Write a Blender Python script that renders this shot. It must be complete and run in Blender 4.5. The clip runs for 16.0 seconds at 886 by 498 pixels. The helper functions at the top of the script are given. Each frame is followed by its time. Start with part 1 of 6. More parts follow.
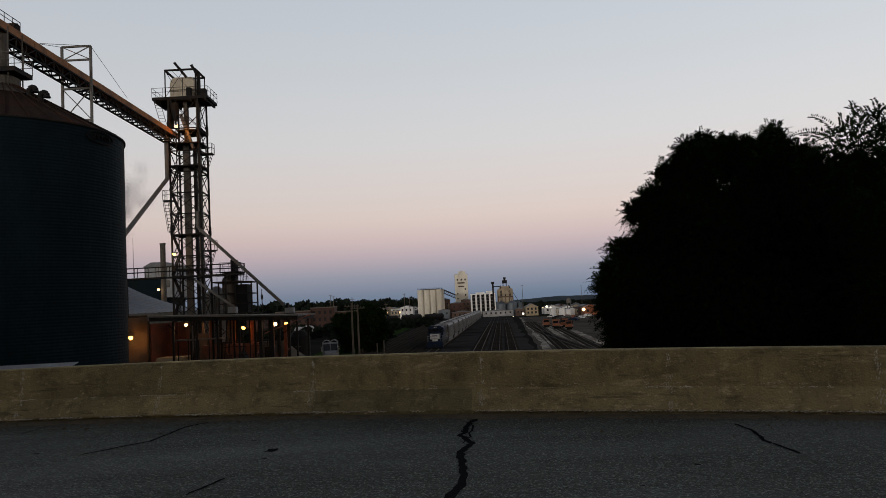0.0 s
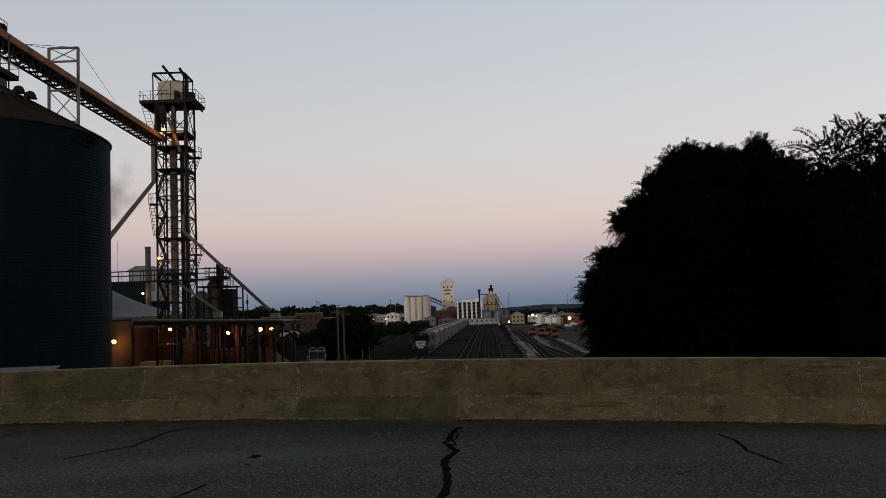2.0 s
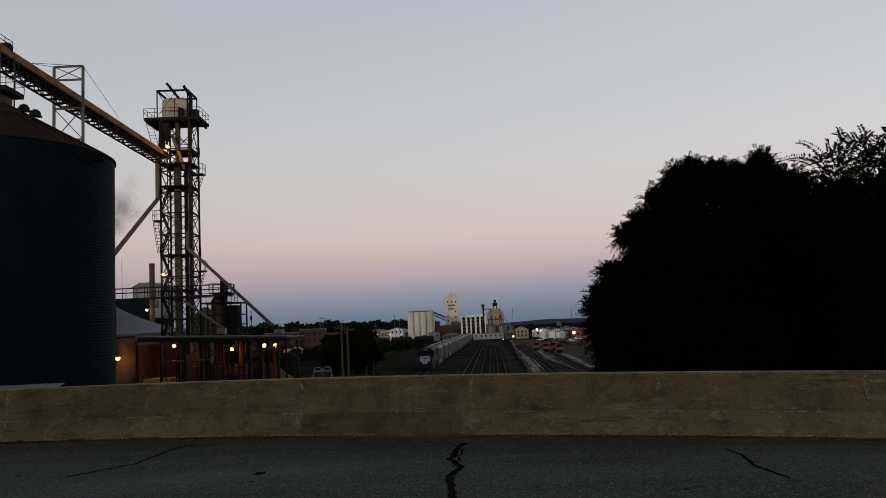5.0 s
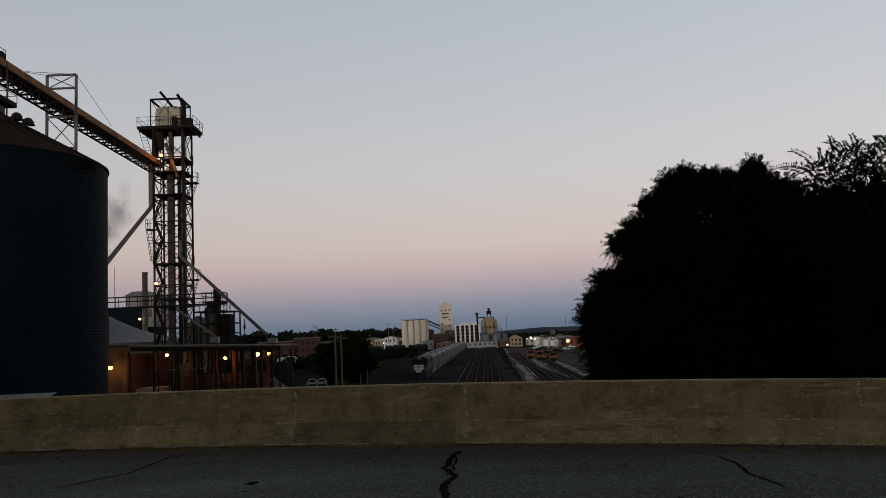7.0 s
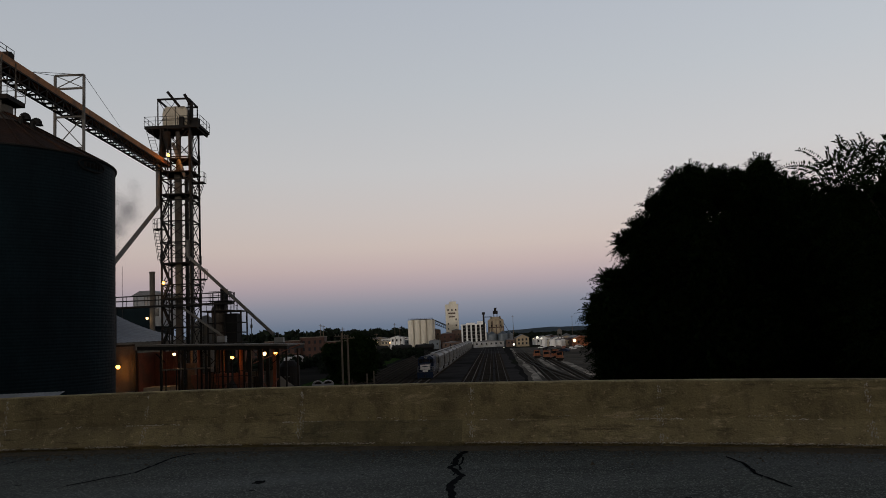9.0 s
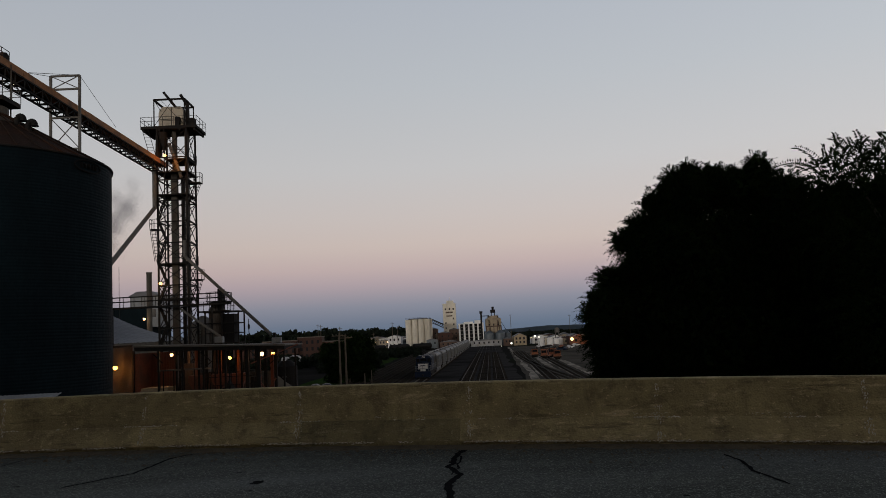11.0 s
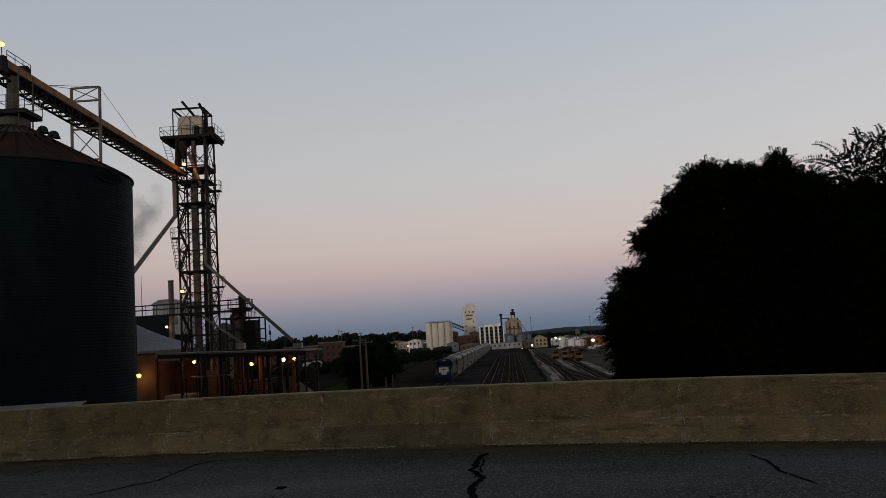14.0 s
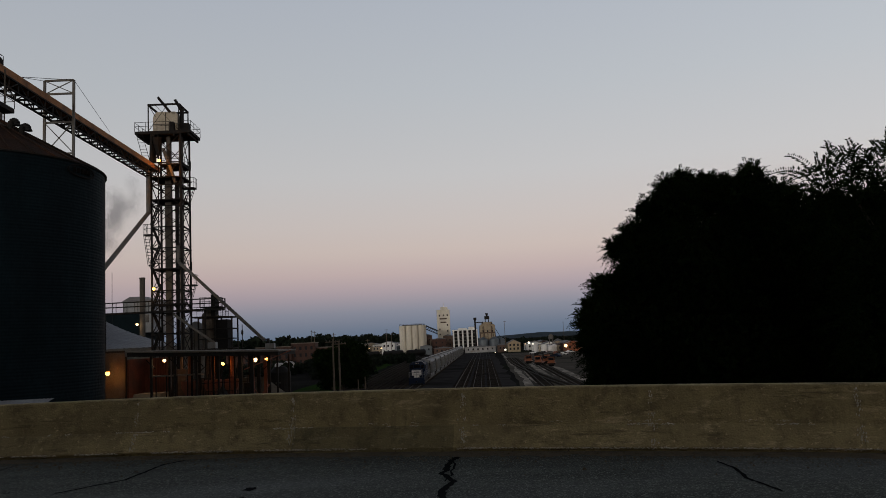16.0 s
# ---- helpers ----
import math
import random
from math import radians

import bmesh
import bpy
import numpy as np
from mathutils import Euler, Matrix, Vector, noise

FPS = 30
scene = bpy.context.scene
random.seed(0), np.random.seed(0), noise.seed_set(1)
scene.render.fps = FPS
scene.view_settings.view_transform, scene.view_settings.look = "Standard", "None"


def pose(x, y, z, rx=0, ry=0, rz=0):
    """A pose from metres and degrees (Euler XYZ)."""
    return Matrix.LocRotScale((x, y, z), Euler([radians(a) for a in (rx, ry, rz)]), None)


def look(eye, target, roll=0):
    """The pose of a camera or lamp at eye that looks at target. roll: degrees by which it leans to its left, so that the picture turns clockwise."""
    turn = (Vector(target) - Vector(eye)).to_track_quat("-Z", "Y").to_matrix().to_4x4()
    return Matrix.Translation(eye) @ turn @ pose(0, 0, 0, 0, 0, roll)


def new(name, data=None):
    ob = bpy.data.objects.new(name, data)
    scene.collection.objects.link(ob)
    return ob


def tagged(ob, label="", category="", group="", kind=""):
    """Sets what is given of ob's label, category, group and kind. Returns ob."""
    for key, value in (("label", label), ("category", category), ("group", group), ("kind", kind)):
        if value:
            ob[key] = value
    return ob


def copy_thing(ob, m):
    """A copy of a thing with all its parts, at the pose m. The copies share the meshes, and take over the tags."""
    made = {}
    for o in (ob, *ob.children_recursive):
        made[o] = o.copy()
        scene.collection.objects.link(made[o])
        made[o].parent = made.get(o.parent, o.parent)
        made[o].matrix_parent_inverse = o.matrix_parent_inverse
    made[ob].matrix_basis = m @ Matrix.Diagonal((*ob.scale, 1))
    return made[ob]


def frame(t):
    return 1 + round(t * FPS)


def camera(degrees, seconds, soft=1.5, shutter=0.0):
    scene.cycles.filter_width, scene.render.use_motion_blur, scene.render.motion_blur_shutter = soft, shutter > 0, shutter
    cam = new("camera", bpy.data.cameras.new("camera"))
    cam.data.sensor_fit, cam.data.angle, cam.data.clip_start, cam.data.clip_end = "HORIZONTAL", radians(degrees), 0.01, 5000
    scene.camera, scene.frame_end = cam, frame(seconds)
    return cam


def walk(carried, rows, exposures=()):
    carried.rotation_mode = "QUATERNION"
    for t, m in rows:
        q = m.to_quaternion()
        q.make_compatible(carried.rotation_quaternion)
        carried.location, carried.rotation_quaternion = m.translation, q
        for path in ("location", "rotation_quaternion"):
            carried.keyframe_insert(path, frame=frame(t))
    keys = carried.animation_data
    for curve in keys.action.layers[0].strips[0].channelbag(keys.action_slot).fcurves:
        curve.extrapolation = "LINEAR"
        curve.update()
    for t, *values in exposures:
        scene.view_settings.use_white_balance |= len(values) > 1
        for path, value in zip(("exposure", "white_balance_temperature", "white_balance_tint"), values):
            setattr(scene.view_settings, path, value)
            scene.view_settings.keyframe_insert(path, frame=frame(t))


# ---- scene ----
# camera: held by hand on the far kerb of a road bridge, turning a little
cam = camera(59.0, 16.0, soft=0.55)
EYE = (0.0, 0.0, 8.6)
VIEW = [
    (0.0, 4.05, 2.96, -0.00),
    (0.5, 4.03, 2.71, -0.48),
    (1.0, 3.94, 2.73, -0.65),
    (1.5, 4.55, 2.28, -1.08),
    (2.0, 4.53, 2.31, -1.01),
    (2.5, 4.74, 2.39, -1.40),
    (3.0, 4.83, 2.49, -1.77),
    (3.5, 4.85, 2.73, -1.51),
    (4.0, 5.07, 2.65, -1.07),
    (6.5, 6.17, 2.62, -0.61),
    (7.0, 6.23, 2.73, -1.16),
    (7.5, 6.38, 3.03, -0.87),
    (8.0, 6.37, 2.94, -0.84),
    (8.5, 6.49, 2.95, -0.75),
    (9.0, 6.22, 2.68, -0.69),
    (11.5, 6.15, 3.11, -0.90),
    (12.0, 6.24, 3.51, -0.56),
    (12.5, 6.91, 2.85, -0.90),
    (13.0, 7.22, 3.76, -0.89),
    (13.5, 7.71, 3.52, 0.39),
    (14.0, 6.48, 3.83, 0.61),
    (14.5, 6.46, 2.81, -0.58),
    (15.0, 7.08, 2.43, -1.21),
    (15.5, 6.93, 2.76, -1.13),
    (16.0, 6.59, 2.82, -1.31),
]
walk(cam, [(t, pose(*EYE, 90 + p, r, y)) for t, p, r, y in VIEW],
     exposures=[(0.0, 0.02), (3.5, -0.07), (6.5, -0.17), (12.5, -0.26), (13.0, -0.28), (13.5, -0.38), (14.1, -0.26), (16.0, -0.27)])

# ---- sky after sunset: dusk belt ahead, afterglow behind ----
world = bpy.data.worlds.new("dusk")
scene.world = world
world.use_nodes = True
wn, wl = world.node_tree.nodes, world.node_tree.links
wn.clear()


def wnode(kind, operation="", interpolation="", data=""):
    n = wn.new(kind)
    if operation:
        n.operation = operation
    if interpolation:
        n.interpolation_type = interpolation
    if data:
        n.data_type = data
    return n


def ramp(node, stops):
    el = node.color_ramp.elements
    while len(el) > 1:
        el.remove(el[-1])
    el[0].position, el[0].color = stops[0][0], (*stops[0][1], 1)
    for p, c in stops[1:]:
        e = el.new(p)
        e.color = (*c, 1)


def srgb(r, g, b):
    return tuple(((c / 255 + 0.055) / 1.055) ** 2.4 if c > 10 else c / 255 / 12.92 for c in (r, g, b))


def sky_at(deg):
    return 0.5 + 0.5 * math.sin(radians(deg))


tc = wnode("ShaderNodeTexCoord")
sep = wnode("ShaderNodeSeparateXYZ")
wl.new(tc.outputs["Generated"], sep.inputs[0])
hgt = wnode("ShaderNodeMath", operation="MULTIPLY_ADD")
hgt.inputs[1].default_value, hgt.inputs[2].default_value = 0.5, 0.5
wl.new(sep.outputs["Z"], hgt.inputs[0])
east = wnode("ShaderNodeValToRGB")
ramp(east, [(0.0, (0.02, 0.02, 0.02)), (sky_at(-1), srgb(94, 108, 128)), (sky_at(0.6), srgb(109, 124, 145)), (sky_at(2.3), srgb(149, 151, 165)),
            (sky_at(3.8), srgb(188, 172, 178)), (sky_at(5), srgb(207, 187, 185)), (sky_at(6.5), srgb(217, 201, 194)), (sky_at(8.5), srgb(216, 206, 202)),
            (sky_at(12), srgb(211, 210, 211)), (sky_at(18), srgb(199, 204, 210)), (sky_at(25), srgb(188, 195, 206)), (sky_at(34), srgb(110, 120, 134)),
            (1.0, srgb(50, 58, 76))])
wl.new(hgt.outputs[0], east.inputs[0])
west = wnode("ShaderNodeValToRGB")
ramp(west, [(0.0, (0.02, 0.02, 0.02)), (sky_at(-0.5), (0.6, 0.36, 0.2)), (sky_at(3), (2.1, 1.65, 1.2)), (sky_at(8), (1.5, 1.3, 1.08)),
            (sky_at(16), (0.4, 0.38, 0.35)), (sky_at(35), (0.12, 0.13, 0.15)), (1.0, srgb(50, 58, 76))])
wl.new(hgt.outputs[0], west.inputs[0])
side = wnode("ShaderNodeMapRange", interpolation="SMOOTHSTEP")
for k, v in (("From Min", 0.25), ("From Max", -0.7), ("To Min", 0.0), ("To Max", 1.0)):
    side.inputs[k].default_value = v
wl.new(sep.outputs["Y"], side.inputs["Value"])
mixw = wnode("ShaderNodeMix", data="RGBA")
wl.new(side.outputs[0], mixw.inputs["Factor"])
wl.new(east.outputs[0], mixw.inputs["A"])
wl.new(west.outputs[0], mixw.inputs["B"])
# a little brighter towards the right-hand sky
lean = wnode("ShaderNodeMapRange")
for k, v in (("From Min", -0.6), ("From Max", 0.6), ("To Min", 0.9), ("To Max", 1.09)):
    lean.inputs[k].default_value = v
wl.new(sep.outputs["X"], lean.inputs["Value"])
bg = wnode("ShaderNodeBackground")
wl.new(mixw.outputs["Result"], bg.inputs["Color"])
wl.new(lean.outputs[0], bg.inputs["Strength"])
wout = wnode("ShaderNodeOutputWorld")
wl.new(bg.outputs[0], wout.inputs[0])

# the last of the afterglow, low behind the camera
sun = new("afterglow", bpy.data.lights.new("afterglow", "SUN"))
sun.data.energy, sun.data.angle, sun.data.color = 0.7, radians(8), (1.0, 0.93, 0.86)
sun.matrix_world = look((-40, -80, 9), (0, 0, 0))


# ---- materials ----
def material(name, col, col2=None, rough=0.8, metal=0.0, scale=6.0, fine=60.0, bump=0.3, stain=None, stain_scale=0.5,
             stretch=(1, 1, 1), isle=0.0, spec=0.5, speck=0.0, wear=None):
    """Grain at two scales between col and col2, with a broad stain over it, and fine relief."""
    m = bpy.data.materials.new(name)
    m.use_nodes = True
    n, l = m.node_tree.nodes, m.node_tree.links
    b = n["Principled BSDF"]
    b.inputs["Metallic"].default_value = metal
    b.inputs["Specular IOR Level"].default_value = spec
    co = n.new("ShaderNodeTexCoord")
    mp = n.new("ShaderNodeMapping")
    mp.inputs["Scale"].default_value = stretch
    l.new(co.outputs["Object"], mp.inputs[0])

    def noise_node(s, detail):
        t = n.new("ShaderNodeTexNoise")
        t.inputs["Scale"].default_value, t.inputs["Detail"].default_value = s, detail
        l.new(mp.outputs[0], t.inputs["Vector"])
        return t

    def mix(f, a, b_):
        x = n.new("ShaderNodeMix")
        x.data_type = "RGBA"
        for sock, v in (("Factor", f), ("A", a), ("B", b_)):
            if isinstance(v, tuple):
                x.inputs[sock].default_value = (*v, 1)
            else:
                l.new(v, x.inputs[sock])
        return x.outputs["Result"]

    def spread(sock, lo, hi, a=0.0, b_=1.0):
        x = n.new("ShaderNodeMapRange")
        for k, v in (("From Min", lo), ("From Max", hi), ("To Min", a), ("To Max", b_)):
            x.inputs[k].default_value = v
        l.new(sock, x.inputs["Value"])
        return x.outputs[0]

    col2 = col2 or tuple(c * 0.7 for c in col)
    big, small = noise_node(scale, 5), noise_node(fine, 3)
    c = mix(spread(big.outputs["Fac"], 0.35, 0.65), col, col2)
    c = mix(spread(small.outputs["Fac"], 0.3, 0.75, 0, 0.5), c, tuple(x * 0.65 for x in col2))
    if stain:
        st = noise_node(stain_scale, 6)
        c = mix(spread(st.outputs["Fac"], 0.5, 0.68, 0, 0.85), c, stain)
    if wear:
        # weathering: ragged blotches, long bands, run-down streaks and pits, each with its own shape
        def layer(c_, sc, detail, rough_, stretch_, lo, hi, amount, tint):
            mw = n.new("ShaderNodeMapping")
            mw.inputs["Scale"].default_value = stretch_
            l.new(co.outputs["Object"], mw.inputs[0])
            wt = n.new("ShaderNodeTexNoise")
            wt.inputs["Scale"].default_value, wt.inputs["Detail"].default_value, wt.inputs["Roughness"].default_value = sc, detail, rough_
            l.new(mw.outputs[0], wt.inputs["Vector"])
            return mix(spread(wt.outputs["Fac"], lo, hi, 0, amount), c_, tint)
        c = layer(c, 3.2, 11, 0.74, (1, 1, 1.3), 0.51, 0.61, 0.62, wear[0])
        c = layer(c, 2.3, 11, 0.78, (0.7, 0.7, 3.4), 0.44, 0.36, 0.75, wear[1])
        c = layer(c, 1.6, 8, 0.7, (3.5, 3.5, 0.4), 0.55, 0.68, 0.55, wear[0])
        c = layer(c, 9.0, 12, 0.8, (1, 1, 1.5), 0.57, 0.66, 0.6, tuple(x * 0.45 for x in wear[0]))
        c = layer(c, 13.0, 9, 0.75, (1, 1, 1.6), 0.42, 0.36, 0.8, wear[1])
        c = layer(c, 4.0, 12, 0.8, (0.25, 0.25, 3.0), 0.56, 0.62, 0.7, tuple(x * 0.7 for x in wear[0]))
    if speck:
        sp = n.new("ShaderNodeTexVoronoi")
        sp.inputs["Scale"].default_value = 78.0
        l.new(co.outputs["Object"], sp.inputs["Vector"])
        sh = n.new("ShaderNodeSeparateColor")
        l.new(sp.outputs["Color"], sh.inputs[0])
        c = mix(spread(sh.outputs[0], 0.72, 1.0, 0, speck), c, tuple(min(0.5, x * 3.2) for x in col))
        c = mix(spread(sh.outputs[1], 0.75, 1.0, 0, speck), c, tuple(x * 0.25 for x in col))
    if isle:
        geo = n.new("ShaderNodeNewGeometry")
        hv = n.new("ShaderNodeHueSaturation")
        l.new(spread(geo.outputs["Random Per Island"], 0, 1, 1 - isle, 1 + isle), hv.inputs["Value"])
        l.new(c, hv.inputs["Color"])
        c = hv.outputs[0]
    l.new(c, b.inputs["Base Color"])
    l.new(spread(small.outputs["Fac"], 0.3, 0.7, max(0.05, rough - 0.1), min(1, rough + 0.1)), b.inputs["Roughness"])
    if bump:
        bp = n.new("ShaderNodeBump")
        bp.inputs["Strength"].default_value, bp.inputs["Distance"].default_value = bump, 0.02
        l.new(small.outputs["Fac"], bp.inputs["Height"])
        l.new(bp.outputs[0], b.inputs["Normal"])
    return m


def glow(name, col, strength):
    m = bpy.data.materials.new(name)
    m.use_nodes = True
    b = m.node_tree.nodes["Principled BSDF"]
    b.inputs["Base Color"].default_value = (*col, 1)
    b.inputs["Emission Color"].default_value = (*col, 1)
    b.inputs["Emission Strength"].default_value = strength
    return m


def glassy(name, col, rough=0.1):
    m = bpy.data.materials.new(name)
    m.use_nodes = True
    b = m.node_tree.nodes["Principled BSDF"]
    b.inputs["Base Color"].default_value = (*col, 1)
    b.inputs["Roughness"].default_value = rough
    return m


M_ASPHALT = material("asphalt", (0.122, 0.126, 0.106), (0.082, 0.085, 0.072), 0.95, scale=1.4, fine=34, bump=1.0, spec=0.08, stain=(0.16, 0.162, 0.15), stain_scale=0.5, stretch=(0.3, 1.2, 1), speck=0.7)
M_TAR = material("crack_sealant", (0.006, 0.006, 0.007), (0.011, 0.011, 0.012), 0.95, scale=20, fine=80, bump=0.4, spec=0.02)
M_CONCRETE = material("weathered_concrete", (0.56, 0.445, 0.222), (0.43, 0.342, 0.172), 0.95, scale=2.2, fine=45, bump=0.7,
                      stain=(0.35, 0.275, 0.142), stain_scale=1.1, spec=0.2, wear=((0.19, 0.147, 0.078), (0.8, 0.64, 0.37)))
M_CONCRETE_DARK = material("patched_concrete", (0.37, 0.3, 0.15), (0.275, 0.222, 0.112), 0.95, scale=3, fine=55, bump=0.7,
                           stain=(0.15, 0.122, 0.068), stain_scale=1.7, spec=0.2, wear=((0.14, 0.115, 0.065), (0.48, 0.4, 0.24)))
M_EFFLOR = material("lime_bloom", (0.93, 0.88, 0.76), (0.74, 0.68, 0.54), 0.95, scale=6, fine=25, bump=0.5)
M_DIRT = material("road_grit", (0.19, 0.145, 0.085), (0.12, 0.092, 0.058), 1.0, scale=5, fine=70, bump=1.0)
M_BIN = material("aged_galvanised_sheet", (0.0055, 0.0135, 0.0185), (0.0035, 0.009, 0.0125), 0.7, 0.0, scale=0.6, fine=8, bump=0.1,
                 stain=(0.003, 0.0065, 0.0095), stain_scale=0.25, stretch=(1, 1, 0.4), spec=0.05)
M_BINROOF = material("rusted_roof_sheet", (0.032, 0.018, 0.013), (0.021, 0.016, 0.014), 0.85, 0.0, scale=0.7, fine=7, bump=0.2,
                     stain=(0.058, 0.023, 0.011), stain_scale=0.35, spec=0.1)
M_RUST = material("rusty_conveyor_cover", (0.33, 0.145, 0.048), (0.2, 0.087, 0.032), 0.8, 0.0, scale=1.0, fine=9, bump=0.3,
                  stain=(0.09, 0.045, 0.025), stain_scale=0.6)
M_STEEL = material("dark_painted_steel", (0.02, 0.02, 0.02), (0.013, 0.013, 0.014), 0.8, 0.0, spec=0.1, scale=2, fine=14, bump=0.2, stain=(0.026, 0.018, 0.013), stain_scale=0.8)
M_GALV = material("grey_galvanised_steel", (0.115, 0.113, 0.108), (0.07, 0.068, 0.064), 0.7, 0.0, scale=1.4, fine=12, bump=0.15, stain=(0.11, 0.085, 0.06), stain_scale=0.5)
M_LEG = material("weathered_leg_casing", (0.066, 0.06, 0.05), (0.042, 0.038, 0.032), 0.8, 0.0, scale=1.0, fine=9, bump=0.2, stain=(0.05, 0.03, 0.02), stain_scale=0.5)
M_CREAM = material("cream_sheet_metal", (0.52, 0.47, 0.38), (0.40, 0.36, 0.29), 0.6, scale=1.2, fine=9, bump=0.1, stain=(0.28, 0.23, 0.17), stain_scale=0.6)
M_SILO = material("cream_painted_concrete", (0.69, 0.66, 0.58), (0.6, 0.57, 0.5), 0.85, scale=0.25, fine=3, bump=0.2, stain=(0.42, 0.39, 0.33), stain_scale=0.12, stretch=(1, 1, 0.25))
M_WHITE = material("white_painted_metal", (0.76, 0.76, 0.76), (0.62, 0.62, 0.62), 0.6, scale=0.4, fine=4, bump=0.1)
M_TAN = material("tan_painted_metal", (0.34, 0.28, 0.2), (0.25, 0.21, 0.15), 0.7, scale=0.4, fine=4, bump=0.1, stain=(0.2, 0.15, 0.1), stain_scale=0.3)
M_BROWN = material("brown_sheet_wall", (0.1, 0.06, 0.044), (0.068, 0.042, 0.032), 0.8, scale=0.5, fine=5, bump=0.2)
M_BRICK = material("red_brick_wall", (0.06, 0.026, 0.019), (0.04, 0.019, 0.014), 0.9, scale=0.5, fine=6, bump=0.3)
M_REDWALL = material("oxide_red_sheet", (0.24, 0.07, 0.04), (0.15, 0.05, 0.03), 0.8, scale=0.8, fine=9, bump=0.2, stain=(0.09, 0.045, 0.03), stain_scale=0.5)
M_STONE = material("buff_stone", (0.36, 0.29, 0.19), (0.28, 0.22, 0.15), 0.9, scale=0.6, fine=5, bump=0.4)
M_BLUEBIN = material("blue_grey_bin_sheet", (0.10, 0.125, 0.15), (0.08, 0.1, 0.12), 0.5, 0.2, scale=0.5, fine=5, bump=0.1)
M_WINDOW = glassy("dark_window_glass", (0.02, 0.022, 0.026))
M_GLASS = glassy("tinted_windscreen", (0.012, 0.013, 0.016), 0.05)
M_BLACK = material("black_rubber", (0.012, 0.012, 0.013), None, 0.8, scale=5, fine=30, bump=0.2, spec=0.08)
M_TANKCAR = material("black_tank_paint", (0.012, 0.012, 0.013), (0.016, 0.015, 0.014), 0.7, scale=0.8, fine=8, bump=0.1, spec=0.08)
M_LOCOBLUE = material("faded_blue_enamel", (0.006, 0.016, 0.045), (0.005, 0.012, 0.032), 0.5, scale=1, fine=8, bump=0.1, stain=(0.01, 0.02, 0.05), stain_scale=0.6, spec=0.15)
M_HOPPER = material("grey_hopper_paint", (0.22, 0.24, 0.265), (0.14, 0.152, 0.165), 0.6, scale=0.6, fine=6, bump=0.1, stain=(0.16, 0.15, 0.135), stain_scale=0.35, stretch=(1, 1, 0.4))
M_HOPPERTOP = material("pale_hopper_roof_paint", (0.34, 0.35, 0.37), (0.25, 0.255, 0.265), 0.6, scale=0.6, fine=6, bump=0.1, stain=(0.2, 0.19, 0.17), stain_scale=0.4)
M_RAIL = material("worn_rail_steel", (0.075, 0.069, 0.062), (0.05, 0.045, 0.038), 0.7, 0.0, spec=0.15, scale=1, fine=10, bump=0.1)
M_RUSTRAIL = material("rusted_siding_rail", (0.042, 0.035, 0.029), (0.03, 0.024, 0.019), 0.85, 0.0, spec=0.05, scale=1, fine=10, bump=0.1)
M_TIE = material("creosoted_timber", (0.062, 0.054, 0.047), (0.044, 0.039, 0.034), 0.95, scale=2, fine=20, bump=0.5, isle=0.3, spec=0.0)
M_GROUND = material("yard_cinders", (0.034, 0.032, 0.03), (0.024, 0.023, 0.021), 1.0, scale=0.05, fine=1.4, bump=0.5, stain=(0.024, 0.03, 0.016), stain_scale=0.012, spec=0.0)
M_BALLAST = material("dark_ballast", (0.074, 0.069, 0.066), (0.05, 0.047, 0.045), 1.0, scale=0.3, fine=3.5, bump=0.8, stain=(0.02, 0.019, 0.018), stain_scale=0.06, spec=0.0)
M_YARDDIRT = material("trodden_yard_dirt", (0.155, 0.138, 0.115), (0.1, 0.09, 0.076), 1.0, scale=0.12, fine=1.8, bump=0.6, stain=(0.05, 0.046, 0.04), stain_scale=0.07, stretch=(1, 0.35, 1), spec=0.0)
M_GRAVEL = material("pale_gravel", (0.54, 0.48, 0.4), (0.22, 0.197, 0.165), 1.0, scale=0.45, fine=2.5, bump=0.8, stain=(0.13, 0.115, 0.095), stain_scale=0.35, stretch=(1, 0.25, 1), spec=0.0)
M_GRASS = material("dusk_grass", (0.04, 0.075, 0.02), (0.026, 0.05, 0.014), 1.0, scale=0.2, fine=3, bump=0.8, stain=(0.05, 0.045, 0.028), stain_scale=0.12, spec=0.0)
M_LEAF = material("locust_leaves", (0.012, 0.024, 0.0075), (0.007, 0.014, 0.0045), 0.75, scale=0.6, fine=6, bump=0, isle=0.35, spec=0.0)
M_WOODS = material("far_foliage", (0.016, 0.023, 0.016), (0.01, 0.015, 0.011), 1.0, scale=0.08, fine=0.6, bump=0, isle=0.3, spec=0.05)
# the hill colour includes the bluish haze of distant air
M_HILL = material("haze_tinted_hill", (0.05, 0.072, 0.088), (0.036, 0.053, 0.066), 1.0, scale=0.006, fine=0.05, bump=0, spec=0.05)
M_BARK = material("grey_bark", (0.07, 0.058, 0.045), (0.045, 0.037, 0.03), 0.95, scale=4, fine=25, bump=0.8)
M_POLE = material("old_pole_timber", (0.13, 0.105, 0.08), (0.09, 0.072, 0.055), 0.95, scale=2, fine=20, bump=0.4, stretch=(1, 1, 0.1))
M_ORANGE = material("orange_machine_paint", (0.27, 0.075, 0.018), (0.14, 0.042, 0.014), 0.6, scale=1, fine=8, bump=0.1)
M_ROOFGREY = material("grey_roof_sheet", (0.115, 0.12, 0.142), (0.085, 0.09, 0.105), 0.6, scale=0.5, fine=5, bump=0.1)
M_CANOPY = material("canopy_fascia", (0.12, 0.105, 0.09), (0.085, 0.075, 0.064), 0.75, scale=0.8, fine=8, bump=0.2)
